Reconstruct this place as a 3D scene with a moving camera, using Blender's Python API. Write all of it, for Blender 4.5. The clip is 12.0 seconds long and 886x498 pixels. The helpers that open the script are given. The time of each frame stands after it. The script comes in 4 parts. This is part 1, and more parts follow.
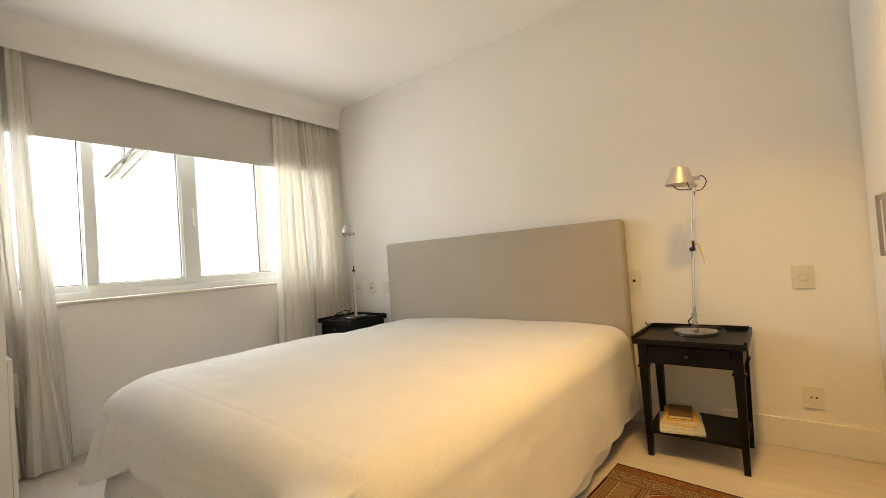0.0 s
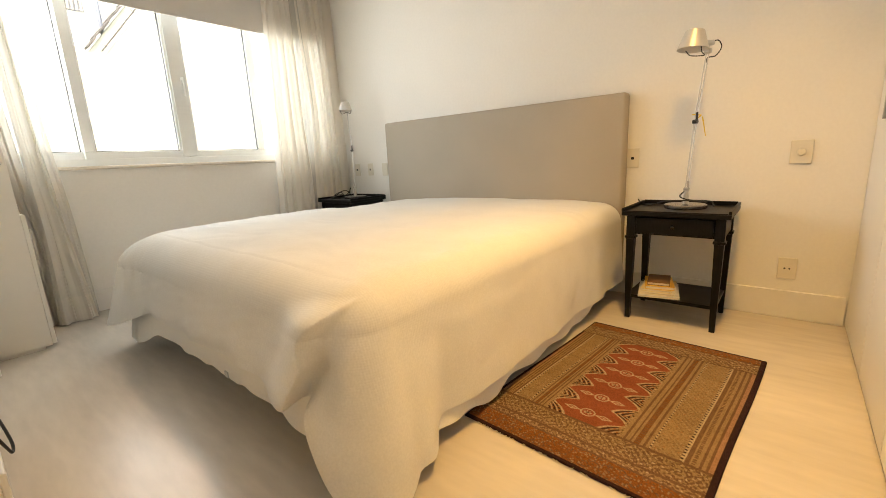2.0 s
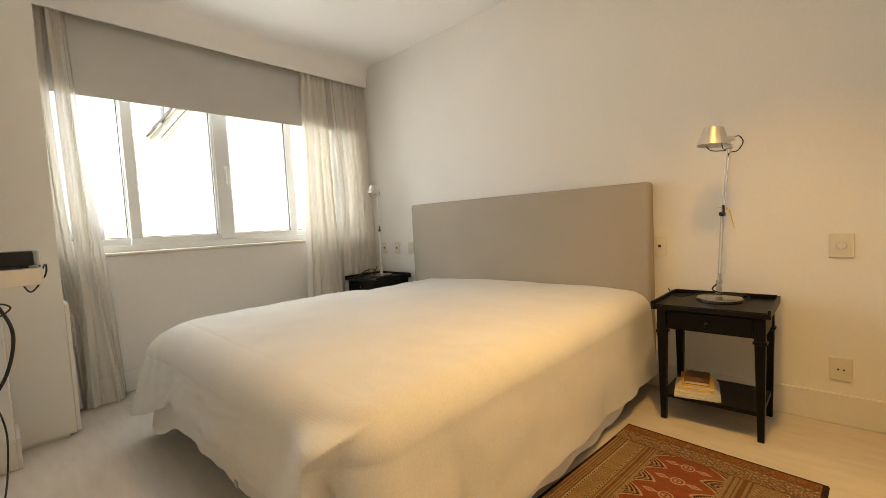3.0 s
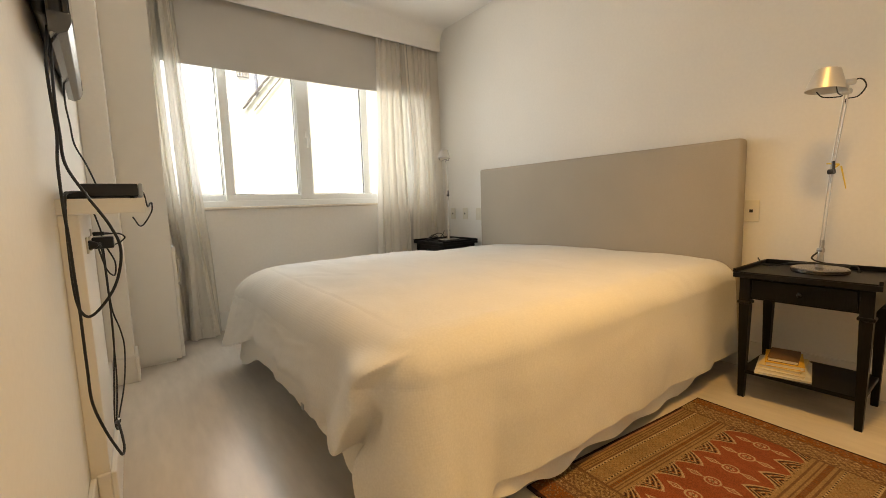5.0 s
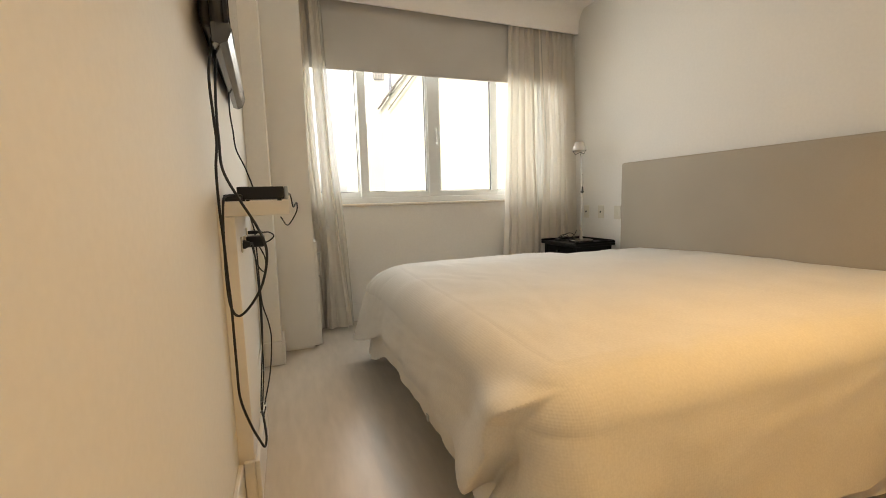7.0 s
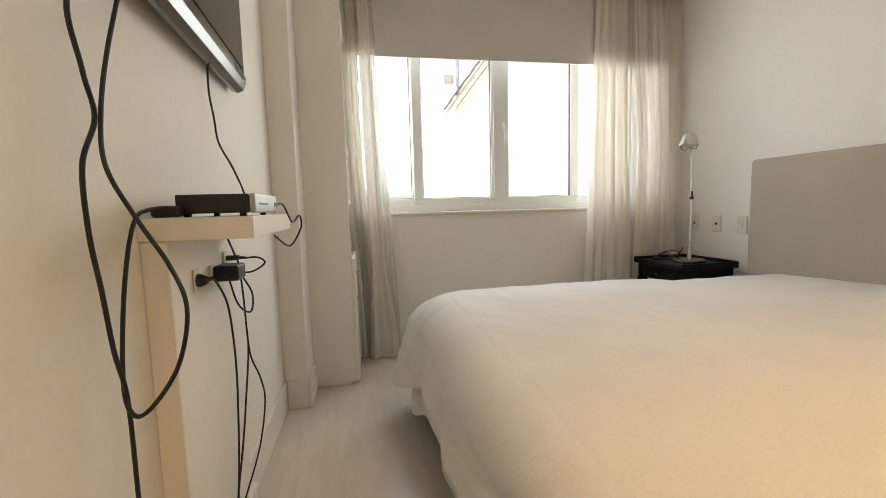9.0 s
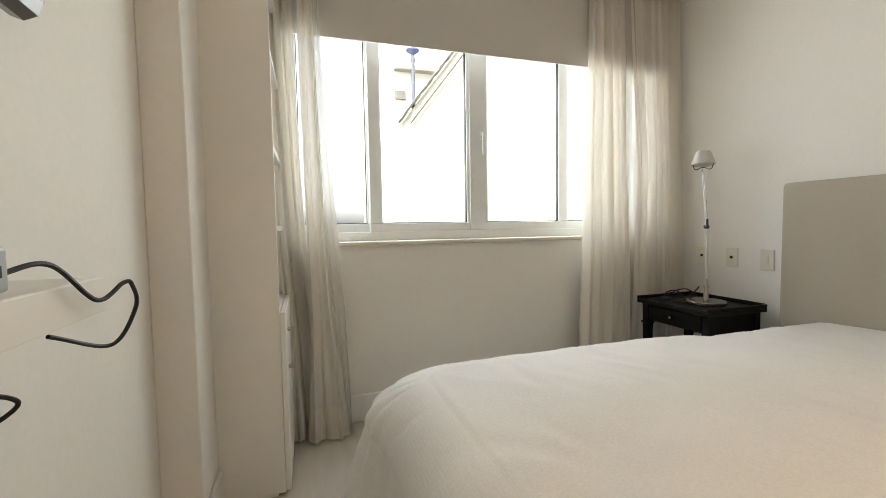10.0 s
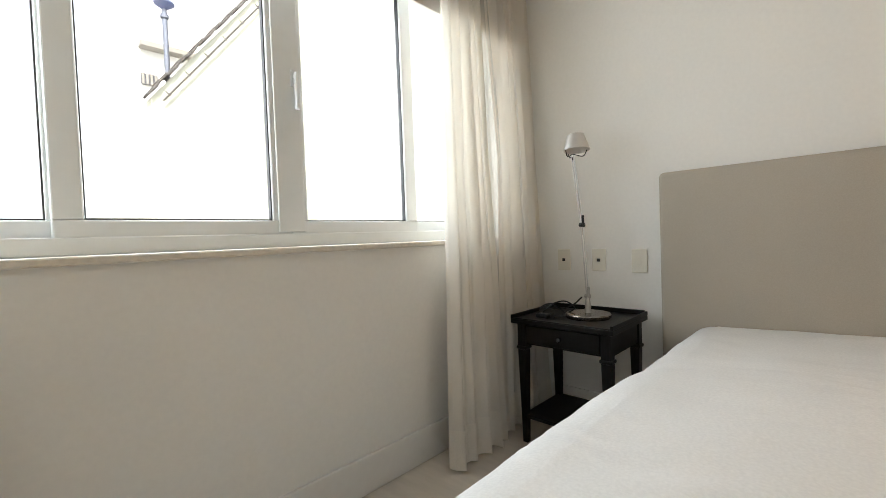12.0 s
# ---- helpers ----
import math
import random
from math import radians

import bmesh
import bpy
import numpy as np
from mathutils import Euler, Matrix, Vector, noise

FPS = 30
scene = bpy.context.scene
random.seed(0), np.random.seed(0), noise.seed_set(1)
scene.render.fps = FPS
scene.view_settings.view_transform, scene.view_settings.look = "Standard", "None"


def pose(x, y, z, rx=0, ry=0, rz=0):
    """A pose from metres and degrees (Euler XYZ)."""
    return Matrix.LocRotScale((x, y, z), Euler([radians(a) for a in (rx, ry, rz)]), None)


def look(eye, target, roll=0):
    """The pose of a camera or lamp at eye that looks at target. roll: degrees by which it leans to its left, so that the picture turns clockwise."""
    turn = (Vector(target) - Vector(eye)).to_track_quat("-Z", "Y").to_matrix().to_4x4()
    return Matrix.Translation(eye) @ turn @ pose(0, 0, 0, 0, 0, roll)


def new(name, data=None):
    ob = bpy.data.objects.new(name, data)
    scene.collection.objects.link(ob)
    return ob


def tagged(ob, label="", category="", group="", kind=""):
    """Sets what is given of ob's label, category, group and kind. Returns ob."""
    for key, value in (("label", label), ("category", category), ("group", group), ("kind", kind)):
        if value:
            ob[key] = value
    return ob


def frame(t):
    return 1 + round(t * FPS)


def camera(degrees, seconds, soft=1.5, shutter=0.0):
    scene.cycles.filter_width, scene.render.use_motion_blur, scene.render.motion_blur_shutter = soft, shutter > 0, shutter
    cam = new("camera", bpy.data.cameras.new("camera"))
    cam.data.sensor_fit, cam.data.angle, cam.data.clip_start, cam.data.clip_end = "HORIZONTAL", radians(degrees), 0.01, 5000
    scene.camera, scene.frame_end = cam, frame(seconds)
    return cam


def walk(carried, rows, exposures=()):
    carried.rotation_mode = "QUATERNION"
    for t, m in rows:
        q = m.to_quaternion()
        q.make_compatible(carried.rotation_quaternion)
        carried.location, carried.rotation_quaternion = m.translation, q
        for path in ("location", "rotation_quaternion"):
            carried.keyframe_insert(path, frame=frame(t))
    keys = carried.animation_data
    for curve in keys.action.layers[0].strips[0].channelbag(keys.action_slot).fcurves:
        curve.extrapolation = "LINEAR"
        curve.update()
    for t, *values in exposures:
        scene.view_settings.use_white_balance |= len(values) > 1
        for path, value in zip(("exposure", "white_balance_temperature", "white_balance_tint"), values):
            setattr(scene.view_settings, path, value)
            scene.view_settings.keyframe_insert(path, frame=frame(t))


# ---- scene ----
cam = camera(93.0, 12.0, soft=0.5)
PATH = [
    (0, (-2.767, -3.707, 1.091), (-1.208, -2.455, 1.135), -4.1),
    (0.5, (-2.778, -3.733, 0.97), (-1.234, -2.469, 0.841), -3.4),
    (1, (-2.791, -3.751, 0.933), (-1.266, -2.489, 0.646), -3.2),
    (1.5, (-2.807, -3.753, 0.901), (-1.297, -2.502, 0.509), -2.9),
    (2, (-2.795, -3.754, 0.92), (-1.292, -2.502, 0.501), -2.8),
    (2.5, (-2.773, -3.745, 1.015), (-1.257, -2.48, 0.697), -2.7),
    (3, (-2.737, -3.77, 1.072), (-1.286, -2.399, 0.95), -3.0),
    (5, (-2.696, -3.825, 0.962), (-1.518, -2.224, 0.745), -1.8),
    (5.5, (-2.703, -3.759, 0.975), (-1.726, -2.029, 0.743), -2.2),
    (6, (-2.695, -3.726, 0.983), (-1.866, -1.92, 0.756), -1.5),
    (6.5, (-2.685, -3.715, 0.991), (-1.91, -1.886, 0.759), -1.2),
    (7, (-2.666, -3.641, 0.994), (-1.981, -1.776, 0.764), -1.6),
    (9, (-2.435, -3.097, 1.015), (-2.067, -1.141, 0.818), -1.5),
    (9.5, (-2.436, -2.768, 1.057), (-1.946, -0.838, 0.875), -1.2),
    (10, (-2.395, -2.407, 1.069), (-1.786, -0.506, 0.955), -0.9),
    (10.5, (-2.295, -2.151, 1.073), (-1.618, -0.271, 0.985), -1.1),
    (11, (-2.204, -1.932, 1.02), (-1.451, -0.079, 0.978), -1.2),
    (11.5, (-2.156, -1.704, 0.949), (-1.149, 0.024, 0.945), -1.5),
    (12, (-2.143, -1.489, 0.998), (-0.699, -0.106, 0.944), -2.1),
]
EXPOSURES = [(0, 1.44, 6830, 8), (0.5, 1.29, 6880, 9), (1.0, 1.29, 6880, 9), (1.5, 1.55, 6830, 9), (1.9, 1.70, 6770, 8), (2.5, 1.48, 6830, 9),
             (3.0, 1.27, 6900, 9), (5, 1.22, 7080, 10), (7.2, 1.13, 7080, 10), (9.0, 1.18, 6650, 9), (10, 1.16, 6480, 8), (11.3, 1.17, 6340, 8), (12, 1.20, 6280, 8)]
walk(cam, [(t, look(eye, target, roll)) for t, eye, target, roll in PATH], EXPOSURES)

# ---- light ----
world = bpy.data.worlds.new("sky")
scene.world = world
world.use_nodes = True
wn = world.node_tree
sky = wn.nodes.new("ShaderNodeTexSky")
sky.sky_type = "NISHITA"
sky.sun_disc = False
sky.sun_elevation, sky.sun_rotation = radians(47), radians(212)
sky.air_density, sky.dust_density = 1.0, 3.0
wn.nodes["Background"].inputs["Strength"].default_value = 0.14
haze = wn.nodes.new("ShaderNodeHueSaturation")
haze.inputs["Saturation"].default_value, haze.inputs["Value"].default_value = 0.25, 1.6
wn.links.new(sky.outputs[0], haze.inputs["Color"])
wn.links.new(haze.outputs[0], wn.nodes["Background"].inputs["Color"])

sun = new("sun", bpy.data.lights.new("sun", "SUN"))
sun.data.energy, sun.data.angle, sun.data.color = 4.0, radians(0.6), (1.0, 0.95, 0.88)
sun.matrix_world = look((-16, -20, 32), (0.0, 6, 0))

# daylight in the window opening
day = new("window_daylight", bpy.data.lights.new("window_daylight", "AREA"))
day.data.shape, day.data.size, day.data.size_y = "RECTANGLE", 2.3, 1.0
day.data.energy, day.data.color = 17, (0.93, 0.97, 1.0)
day.matrix_world = look((-1.36, 0.16, 1.54), (-1.36, -3, 0.95))

# warm recessed ceiling lamps
WARM = (1.0, 0.57, 0.155)
LAMPS = [(-1.38, -3.56, 6.6)]
for lx, ly, watts in LAMPS:
    lamp = new("downlight_bulb", bpy.data.lights.new("downlight_bulb", "AREA"))
    lamp.data.shape, lamp.data.size = "DISK", 0.20
    lamp.data.energy, lamp.data.color, lamp.data.spread = watts, WARM, radians(105)
    lamp.matrix_world = look((lx, ly, 2.66), (lx, ly + 0.001, 0))


# ---- materials ----
def material(name, colour, rough=0.6, metal=0.0, grain=0.0, scale=40.0, bump=0.0, bump_scale=200.0, stain=0.0, stain_scale=2.0, stretch=(1, 1, 1), spec=0.5):
    m = bpy.data.materials.new(name)
    m.use_nodes = True
    nt = m.node_tree
    b = nt.nodes["Principled BSDF"]
    b.inputs["Roughness"].default_value = rough
    b.inputs["Metallic"].default_value = metal
    b.inputs["Specular IOR Level"].default_value = spec
    b.inputs["Base Color"].default_value = (*colour, 1)
    co = nt.nodes.new("ShaderNodeTexCoord")
    mp = nt.nodes.new("ShaderNodeMapping")
    mp.inputs["Scale"].default_value = stretch
    nt.links.new(co.outputs["Object"], mp.inputs["Vector"])
    last = None
    for amount, sc in ((grain, scale), (stain, stain_scale)):
        if amount <= 0:
            continue
        tex = nt.nodes.new("ShaderNodeTexNoise")
        tex.inputs["Scale"].default_value = sc
        tex.inputs["Detail"].default_value = 5
        nt.links.new(mp.outputs[0], tex.inputs["Vector"])
        ramp = nt.nodes.new("ShaderNodeMapRange")
        ramp.inputs["From Min"].default_value, ramp.inputs["From Max"].default_value = 0.3, 0.7
        ramp.inputs["To Min"].default_value, ramp.inputs["To Max"].default_value = 1 - amount, 1 + amount * 0.5
        nt.links.new(tex.outputs["Fac"], ramp.inputs["Value"])
        mul = nt.nodes.new("ShaderNodeVectorMath")
        mul.operation = "MULTIPLY"
        if last is None:
            mul.inputs[0].default_value = colour
        else:
            nt.links.new(last, mul.inputs[0])
        nt.links.new(ramp.outputs[0], mul.inputs[1])
        last = mul.outputs[0]
    if last is not None:
        nt.links.new(last, b.inputs["Base Color"])
    if bump > 0:
        tex = nt.nodes.new("ShaderNodeTexNoise")
        tex.inputs["Scale"].default_value = bump_scale
        tex.inputs["Detail"].default_value = 3
        nt.links.new(mp.outputs[0], tex.inputs["Vector"])
        bn = nt.nodes.new("ShaderNodeBump")
        bn.inputs["Strength"].default_value = bump
        bn.inputs["Distance"].default_value = 0.004
        nt.links.new(tex.outputs["Fac"], bn.inputs["Height"])
        nt.links.new(bn.outputs[0], b.inputs["Normal"])
    return m


def weave(m, scale, strength, distance=0.002):
    """Adds a woven relief, from two crossed waves, to a material."""
    nt = m.node_tree
    b = nt.nodes["Principled BSDF"]
    co = nt.nodes.new("ShaderNodeTexCoord")
    outs = []
    for axis in ("X", "Y", "Z"):
        w = nt.nodes.new("ShaderNodeTexWave")
        w.bands_direction = axis
        w.inputs["Scale"].default_value = scale
        w.inputs["Distortion"].default_value = 0.6
        w.inputs["Detail"].default_value = 1
        nt.links.new(co.outputs["Object"], w.inputs["Vector"])
        outs.append(w.outputs["Fac"])
    a = nt.nodes.new("ShaderNodeMath")
    a.operation = "ADD"
    c = nt.nodes.new("ShaderNodeMath")
    c.operation = "ADD"
    nt.links.new(outs[0], a.inputs[0])
    nt.links.new(outs[1], a.inputs[1])
    nt.links.new(a.outputs[0], c.inputs[0])
    nt.links.new(outs[2], c.inputs[1])
    bn = nt.nodes.new("ShaderNodeBump")
    bn.inputs["Strength"].default_value = strength
    bn.inputs["Distance"].default_value = distance
    nt.links.new(c.outputs[0], bn.inputs["Height"])
    nt.links.new(bn.outputs[0], b.inputs["Normal"])
    return m


def cloth(name, colour, through_light=0.45, grain=0.1, scale=260.0):
    """A thin cloth that lets some light through."""
    m = material(name, colour, 0.9, grain=grain, scale=scale, stain=0.05, stain_scale=3, bump=0.15, bump_scale=500, spec=0.1)
    nt = m.node_tree
    b = nt.nodes["Principled BSDF"]
    t = nt.nodes.new("ShaderNodeBsdfTranslucent")
    t.inputs["Color"].default_value = (*[min(1, c * 1.12) for c in colour], 1)
    mix = nt.nodes.new("ShaderNodeMixShader")
    mix.inputs[0].default_value = through_light
    nt.links.new(b.outputs[0], mix.inputs[1])
    nt.links.new(t.outputs[0], mix.inputs[2])
    nt.links.new(mix.outputs[0], nt.nodes["Material Output"].inputs["Surface"])
    return m


def voile(m, clear):
    """Opens a cloth's weave, so that part of what lies behind shows through."""
    nt = m.node_tree
    out = nt.nodes["Material Output"]
    mixer = nt.nodes.new("ShaderNodeMixShader")
    mixer.inputs[0].default_value = clear
    gap = nt.nodes.new("ShaderNodeBsdfTransparent")
    nt.links.new(out.inputs["Surface"].links[0].from_socket, mixer.inputs[1])
    nt.links.new(gap.outputs[0], mixer.inputs[2])
    nt.links.new(mixer.outputs[0], out.inputs["Surface"])
    return m


M_WALL = material("wall_paint", (0.85, 0.83, 0.785), 0.75, grain=0.02, scale=60, stain=0.025, stain_scale=1.6, bump=0.05, bump_scale=160)
M_CEIL = material("ceiling_paint", (0.92, 0.91, 0.89), 0.85, grain=0.015, scale=50, stain=0.02, stain_scale=1.2)
M_FLOOR = material("burnished_cement", (0.63, 0.575, 0.505), 0.27, grain=0.08, scale=16, stain=0.12, stain_scale=1.6, bump=0.03, bump_scale=40, stretch=(1.6, 0.30, 1))
M_TRIM = material("white_skirting", (0.80, 0.78, 0.74), 0.45, grain=0.02, scale=30)
M_LAQ = material("white_lacquer", (0.84, 0.82, 0.77), 0.38, grain=0.012, scale=14, stain=0.015, stain_scale=3)
M_FRAME = material("window_pvc", (0.78, 0.80, 0.80), 0.4, grain=0.02, scale=20)
M_SILL = material("cream_stone", (0.74, 0.68, 0.58), 0.35, grain=0.1, scale=50)
M_BLACK = material("black_stained_wood", (0.008, 0.007, 0.0065), 0.42, grain=0.4, scale=30, stretch=(1, 6, 1), bump=0.06, bump_scale=80, spec=0.16)
M_SILVER = material("brushed_aluminium", (0.62, 0.61, 0.59), 0.34, 0.9, grain=0.05, scale=60, stretch=(1, 1, 12))
M_STEEL = material("satin_steel", (0.50, 0.48, 0.45), 0.28, 1.0, grain=0.08, scale=90)
M_BASEPLATE = material("dark_satin_steel", (0.30, 0.275, 0.25), 0.24, 1.0, grain=0.06, scale=90)
M_SHADE = material("satin_aluminium_shade", (0.60, 0.58, 0.55), 0.42, 0.65, grain=0.03, scale=80)
M_CABLE = material("black_rubber", (0.012, 0.012, 0.012), 0.5)
M_PLASTIC = material("black_plastic", (0.012, 0.012, 0.013), 0.35, grain=0.1, scale=90)
M_GLOSS = material("glossy_black_plastic", (0.008, 0.008, 0.009), 0.08)
M_SCREEN = material("tv_screen", (0.010, 0.010, 0.012), 0.06)
M_CHIN = material("grey_silver_plastic", (0.15, 0.15, 0.15), 0.22, 0.7, grain=0.04, scale=120)
M_LTGREY = material("light_grey_plastic", (0.40, 0.44, 0.47), 0.3)
M_PLATE = material("ivory_plastic", (0.74, 0.70, 0.60), 0.4)
M_DOT = material("dark_hole", (0.02, 0.02, 0.02), 0.6)
M_HEAD = weave(material("beige_linen_upholstery", (0.445, 0.40, 0.33), 0.9, grain=0.06, scale=300, stain=0.04, stain_scale=3, spec=0.15), 260, 0.2)
M_COVER = weave(material("cream_waffle_coverlet", (0.77, 0.765, 0.75), 0.92, grain=0.06, scale=160, stain=0.04, stain_scale=3.5, spec=0.1), 46, 0.055, 0.003)
M_BASE = material("white_bed_base_fabric", (0.78, 0.765, 0.73), 0.9, grain=0.04, scale=150)
M_CURT = voile(cloth("beige_linen_curtain", (0.81, 0.765, 0.69), 0.145), 0.09)
M_HEM = cloth("beige_linen_hem", (0.78, 0.73, 0.65), 0.16)
M_SHEER = voile(cloth("white_sheer_curtain", (0.74, 0.71, 0.65), 0.09), 0.30)
M_BLIND = cloth("white_roller_fabric", (0.62, 0.60, 0.57), 0.03, grain=0.02)
M_YEL = material("yellow_paper_tag", (0.72, 0.52, 0.06), 0.7)
M_STUCCO = material("pale_stucco", (0.40, 0.40, 0.325), 0.9, grain=0.05, scale=8, stain=0.08, stain_scale=0.6)
M_TOWER = material("far_plaster", (0.78, 0.77, 0.75), 0.9, grain=0.05, scale=4)
M_LEDGE = material("grey_concrete", (0.26, 0.24, 0.21), 0.9, grain=0.1, scale=6)
M_TILE = material("weathered_tile", (0.07, 0.062, 0.055), 0.85, grain=0.3, scale=9)
M_PIPE = material("grey_pipe", (0.12, 0.13, 0.16), 0.5, 0.3)
M_CAP = material("blue_grey_cap", (0.06, 0.075, 0.17), 0.5)
M_DARKWIN = material("shaded_window", (0.07, 0.07, 0.08), 0.3)
M_GROUND = material("courtyard_concrete", (0.55, 0.54, 0.50), 0.9, grain=0.1, scale=4)
M_PAPER = material("paper_pages", (0.78, 0.74, 0.64), 0.9, grain=0.06, scale=300, stretch=(1, 1, 8))

M_GLASS = bpy.data.materials.new("window_glass")
M_GLASS.use_nodes = True
nt = M_GLASS.node_tree
g_tr = nt.nodes.new("ShaderNodeBsdfTransparent")
g_gl = nt.nodes.new("ShaderNodeBsdfGlossy")
g_gl.inputs["Roughness"].default_value = 0.02
g_mix = nt.nodes.new("ShaderNodeMixShader")
g_mix.inputs[0].default_value = 0.05
nt.links.new(g_tr.outputs[0], g_mix.inputs[1])
nt.links.new(g_gl.outputs[0], g_mix.inputs[2])
nt.links.new(g_mix.outputs[0], nt.nodes["Material Output"].inputs["Surface"])

M_BULB = bpy.data.materials.new("warm_lamp_glass")
M_BULB.use_nodes = True
bb = M_BULB.node_tree.nodes["Principled BSDF"]
bb.inputs["Emission Color"].default_value = (*WARM, 1)
bb.inputs["Emission Strength"].default_value = 6.0


# ---- building helpers ----
def box(bm, x0, x1, y0, y1, z0, z1, bevel=0.0, seg=2):
    geo = bmesh.ops.create_cube(bm, size=1.0)
    vs = geo["verts"]
    for v in vs:
        v.co = Vector((x0 + (v.co.x + 0.5) * (x1 - x0), y0 + (v.co.y + 0.5) * (y1 - y0), z0 + (v.co.z + 0.5) * (z1 - z0)))
    if bevel > 0:
        es = list({e for v in vs for e in v.link_edges})
        bmesh.ops.bevel(bm, geom=es, offset=bevel, segments=seg, profile=0.5, affect="EDGES")
    return bm


def rod(bm, a, b, r0, r1=None, seg=16):
    a, b = Vector(a), Vector(b)
    r1 = r0 if r1 is None else r1
    m = Matrix.Translation((a + b) / 2) @ (b - a).to_track_quat("Z", "Y").to_matrix().to_4x4()
    bmesh.ops.create_cone(bm, cap_ends=True, segments=seg, radius1=r0, radius2=r1, depth=(b - a).length, matrix=m)
    return bm


def lathe(bm, profile, seg=40, m=None):
    """Turns a profile of (radius, height) round the z axis."""
    rings = []
    for r, z in profile:
        ring = [bm.verts.new((r * math.cos(2 * math.pi * i / seg), r * math.sin(2 * math.pi * i / seg), z)) for i in range(seg)]
        rings.append(ring)
    for a, b in zip(rings, rings[1:]):
        for i in range(seg):
            j = (i + 1) % seg
            bm.faces.new((a[i], a[j], b[j], b[i]))
    if m is not None:
        bmesh.ops.transform(bm, matrix=m, verts=[v for ring in rings for v in ring])
    return bm


def mesh_of(name, bm, mat, smooth=False):
    bmesh.ops.recalc_face_normals(bm, faces=bm.faces)
    me = bpy.data.meshes.new(name)
    bm.to_mesh(me)
    bm.free()
    me.materials.append(mat)
    if smooth:
        me.shade_smooth()
        me.set_sharp_from_angle(angle=radians(40))
    return me


def part(name, bm, mat, parent, label="", smooth=False):
    ob = new(name, mesh_of(name, bm, mat, smooth))
    ob.parent = parent
    return tagged(ob, label)


def thing(name, at, label, category, group="", rz=0.0):
    ob = new(name)
    ob.empty_display_size = 0.1
    ob.matrix_basis = pose(*at, 0, 0, rz)
    return tagged(ob, label, category, group)


def structure(name, bm, mat, label, category, smooth=False):
    return tagged(new(name, mesh_of(name, bm, mat, smooth)), label, category, "", "structure")


def b_(*a, **k):
    return box(bmesh.new(), *a, **k)


def spline(points, n=10):
    """A smooth run of points through the given ones."""
    ps = [Vector(p) for p in points]
    ps = [ps[0] * 2 - ps[1]] + ps + [ps[-1] * 2 - ps[-2]]
    out = []
    for i in range(1, len(ps) - 2):
        a, b, c, d = ps[i - 1:i + 3]
        for k in range(n):
            t = k / n
            out.append(0.5 * (2 * b + (c - a) * t + (2 * a - 5 * b + 4 * c - d) * t * t + (3 * b - a - 3 * c + d) * t ** 3))
    out.append(ps[-2])
    return out


def tube(bm, points, r, seg=8, n=10):
    """A round cable along a smooth run of points."""
    path = spline(points, n)
    rings = []
    up = Vector((0.3, 0.2, 1)).normalized()
    for i, p in enumerate(path):
        d = (path[min(i + 1, len(path) - 1)] - path[max(i - 1, 0)]).normalized()
        side = d.cross(up)
        if side.length < 0.05:
            side = d.cross(Vector((1, 0, 0)))
        side.normalize()
        up = side.cross(d).normalized()
        rings.append([bm.verts.new(p + r * (math.cos(2 * math.pi * k / seg) * side + math.sin(2 * math.pi * k / seg) * up)) for k in range(seg)])
    for a, b in zip(rings, rings[1:]):
        for k in range(seg):
            j = (k + 1) % seg
            bm.faces.new((a[k], a[j], b[j], b[k]))
    bm.faces.new(rings[0][::-1])
    bm.faces.new(rings[-1])
    return bm


# ---- the room's shell ----
WEST, SOUTH, NORTH, TOP = -2.87, -4.03, -0.11, 2.70
DOOR0, DOOR1, DOORTOP = -4.06, -3.40, 2.10
WX0, WX1, WZ0, WZ1 = -2.52, -0.16, 0.985, 2.28

structure("floor", b_(-5.2, 0.2, -4.8, 0.2, -0.15, 0), M_FLOOR, "pale grey-beige burnished cement floor with faint clouding", "floor")

bm = bmesh.new()
box(bm, -5.2, 0.2, -4.8, -0.310, TOP, TOP + 0.15)
cove = [(-0.310 + 0.092 * math.sin(a), TOP - 0.150 * (1 - math.cos(a))) for a in (math.pi / 2 * k / 12 for k in range(13))] + [(-0.216, 2.50)]
low = [bm.verts.new((WEST, y, z)) for y, z in cove] + [bm.verts.new((WEST, -0.200, 2.50)), bm.verts.new((WEST, -0.200, TOP + 0.15)), bm.verts.new((WEST, -0.310, TOP + 0.15))]
high = [bm.verts.new((0.0, v.co.y, v.co.z)) for v in low]
for v in low:
    v.co.z += 0.032 if v.co.z < 2.51 else 0.0
bm.faces.new(low)
bm.faces.new(high[::-1])
for i in range(len(low)):
    j = (i + 1) % len(low)
    bm.faces.new((low[i], low[j], high[j], high[i]))
box(bm, WEST, 0.0, -0.200, NORTH, TOP + 0.06, TOP + 0.15)
structure("ceiling", bm, M_CEIL, "plain white plaster ceiling with a curtain pocket by the window", "ceiling")

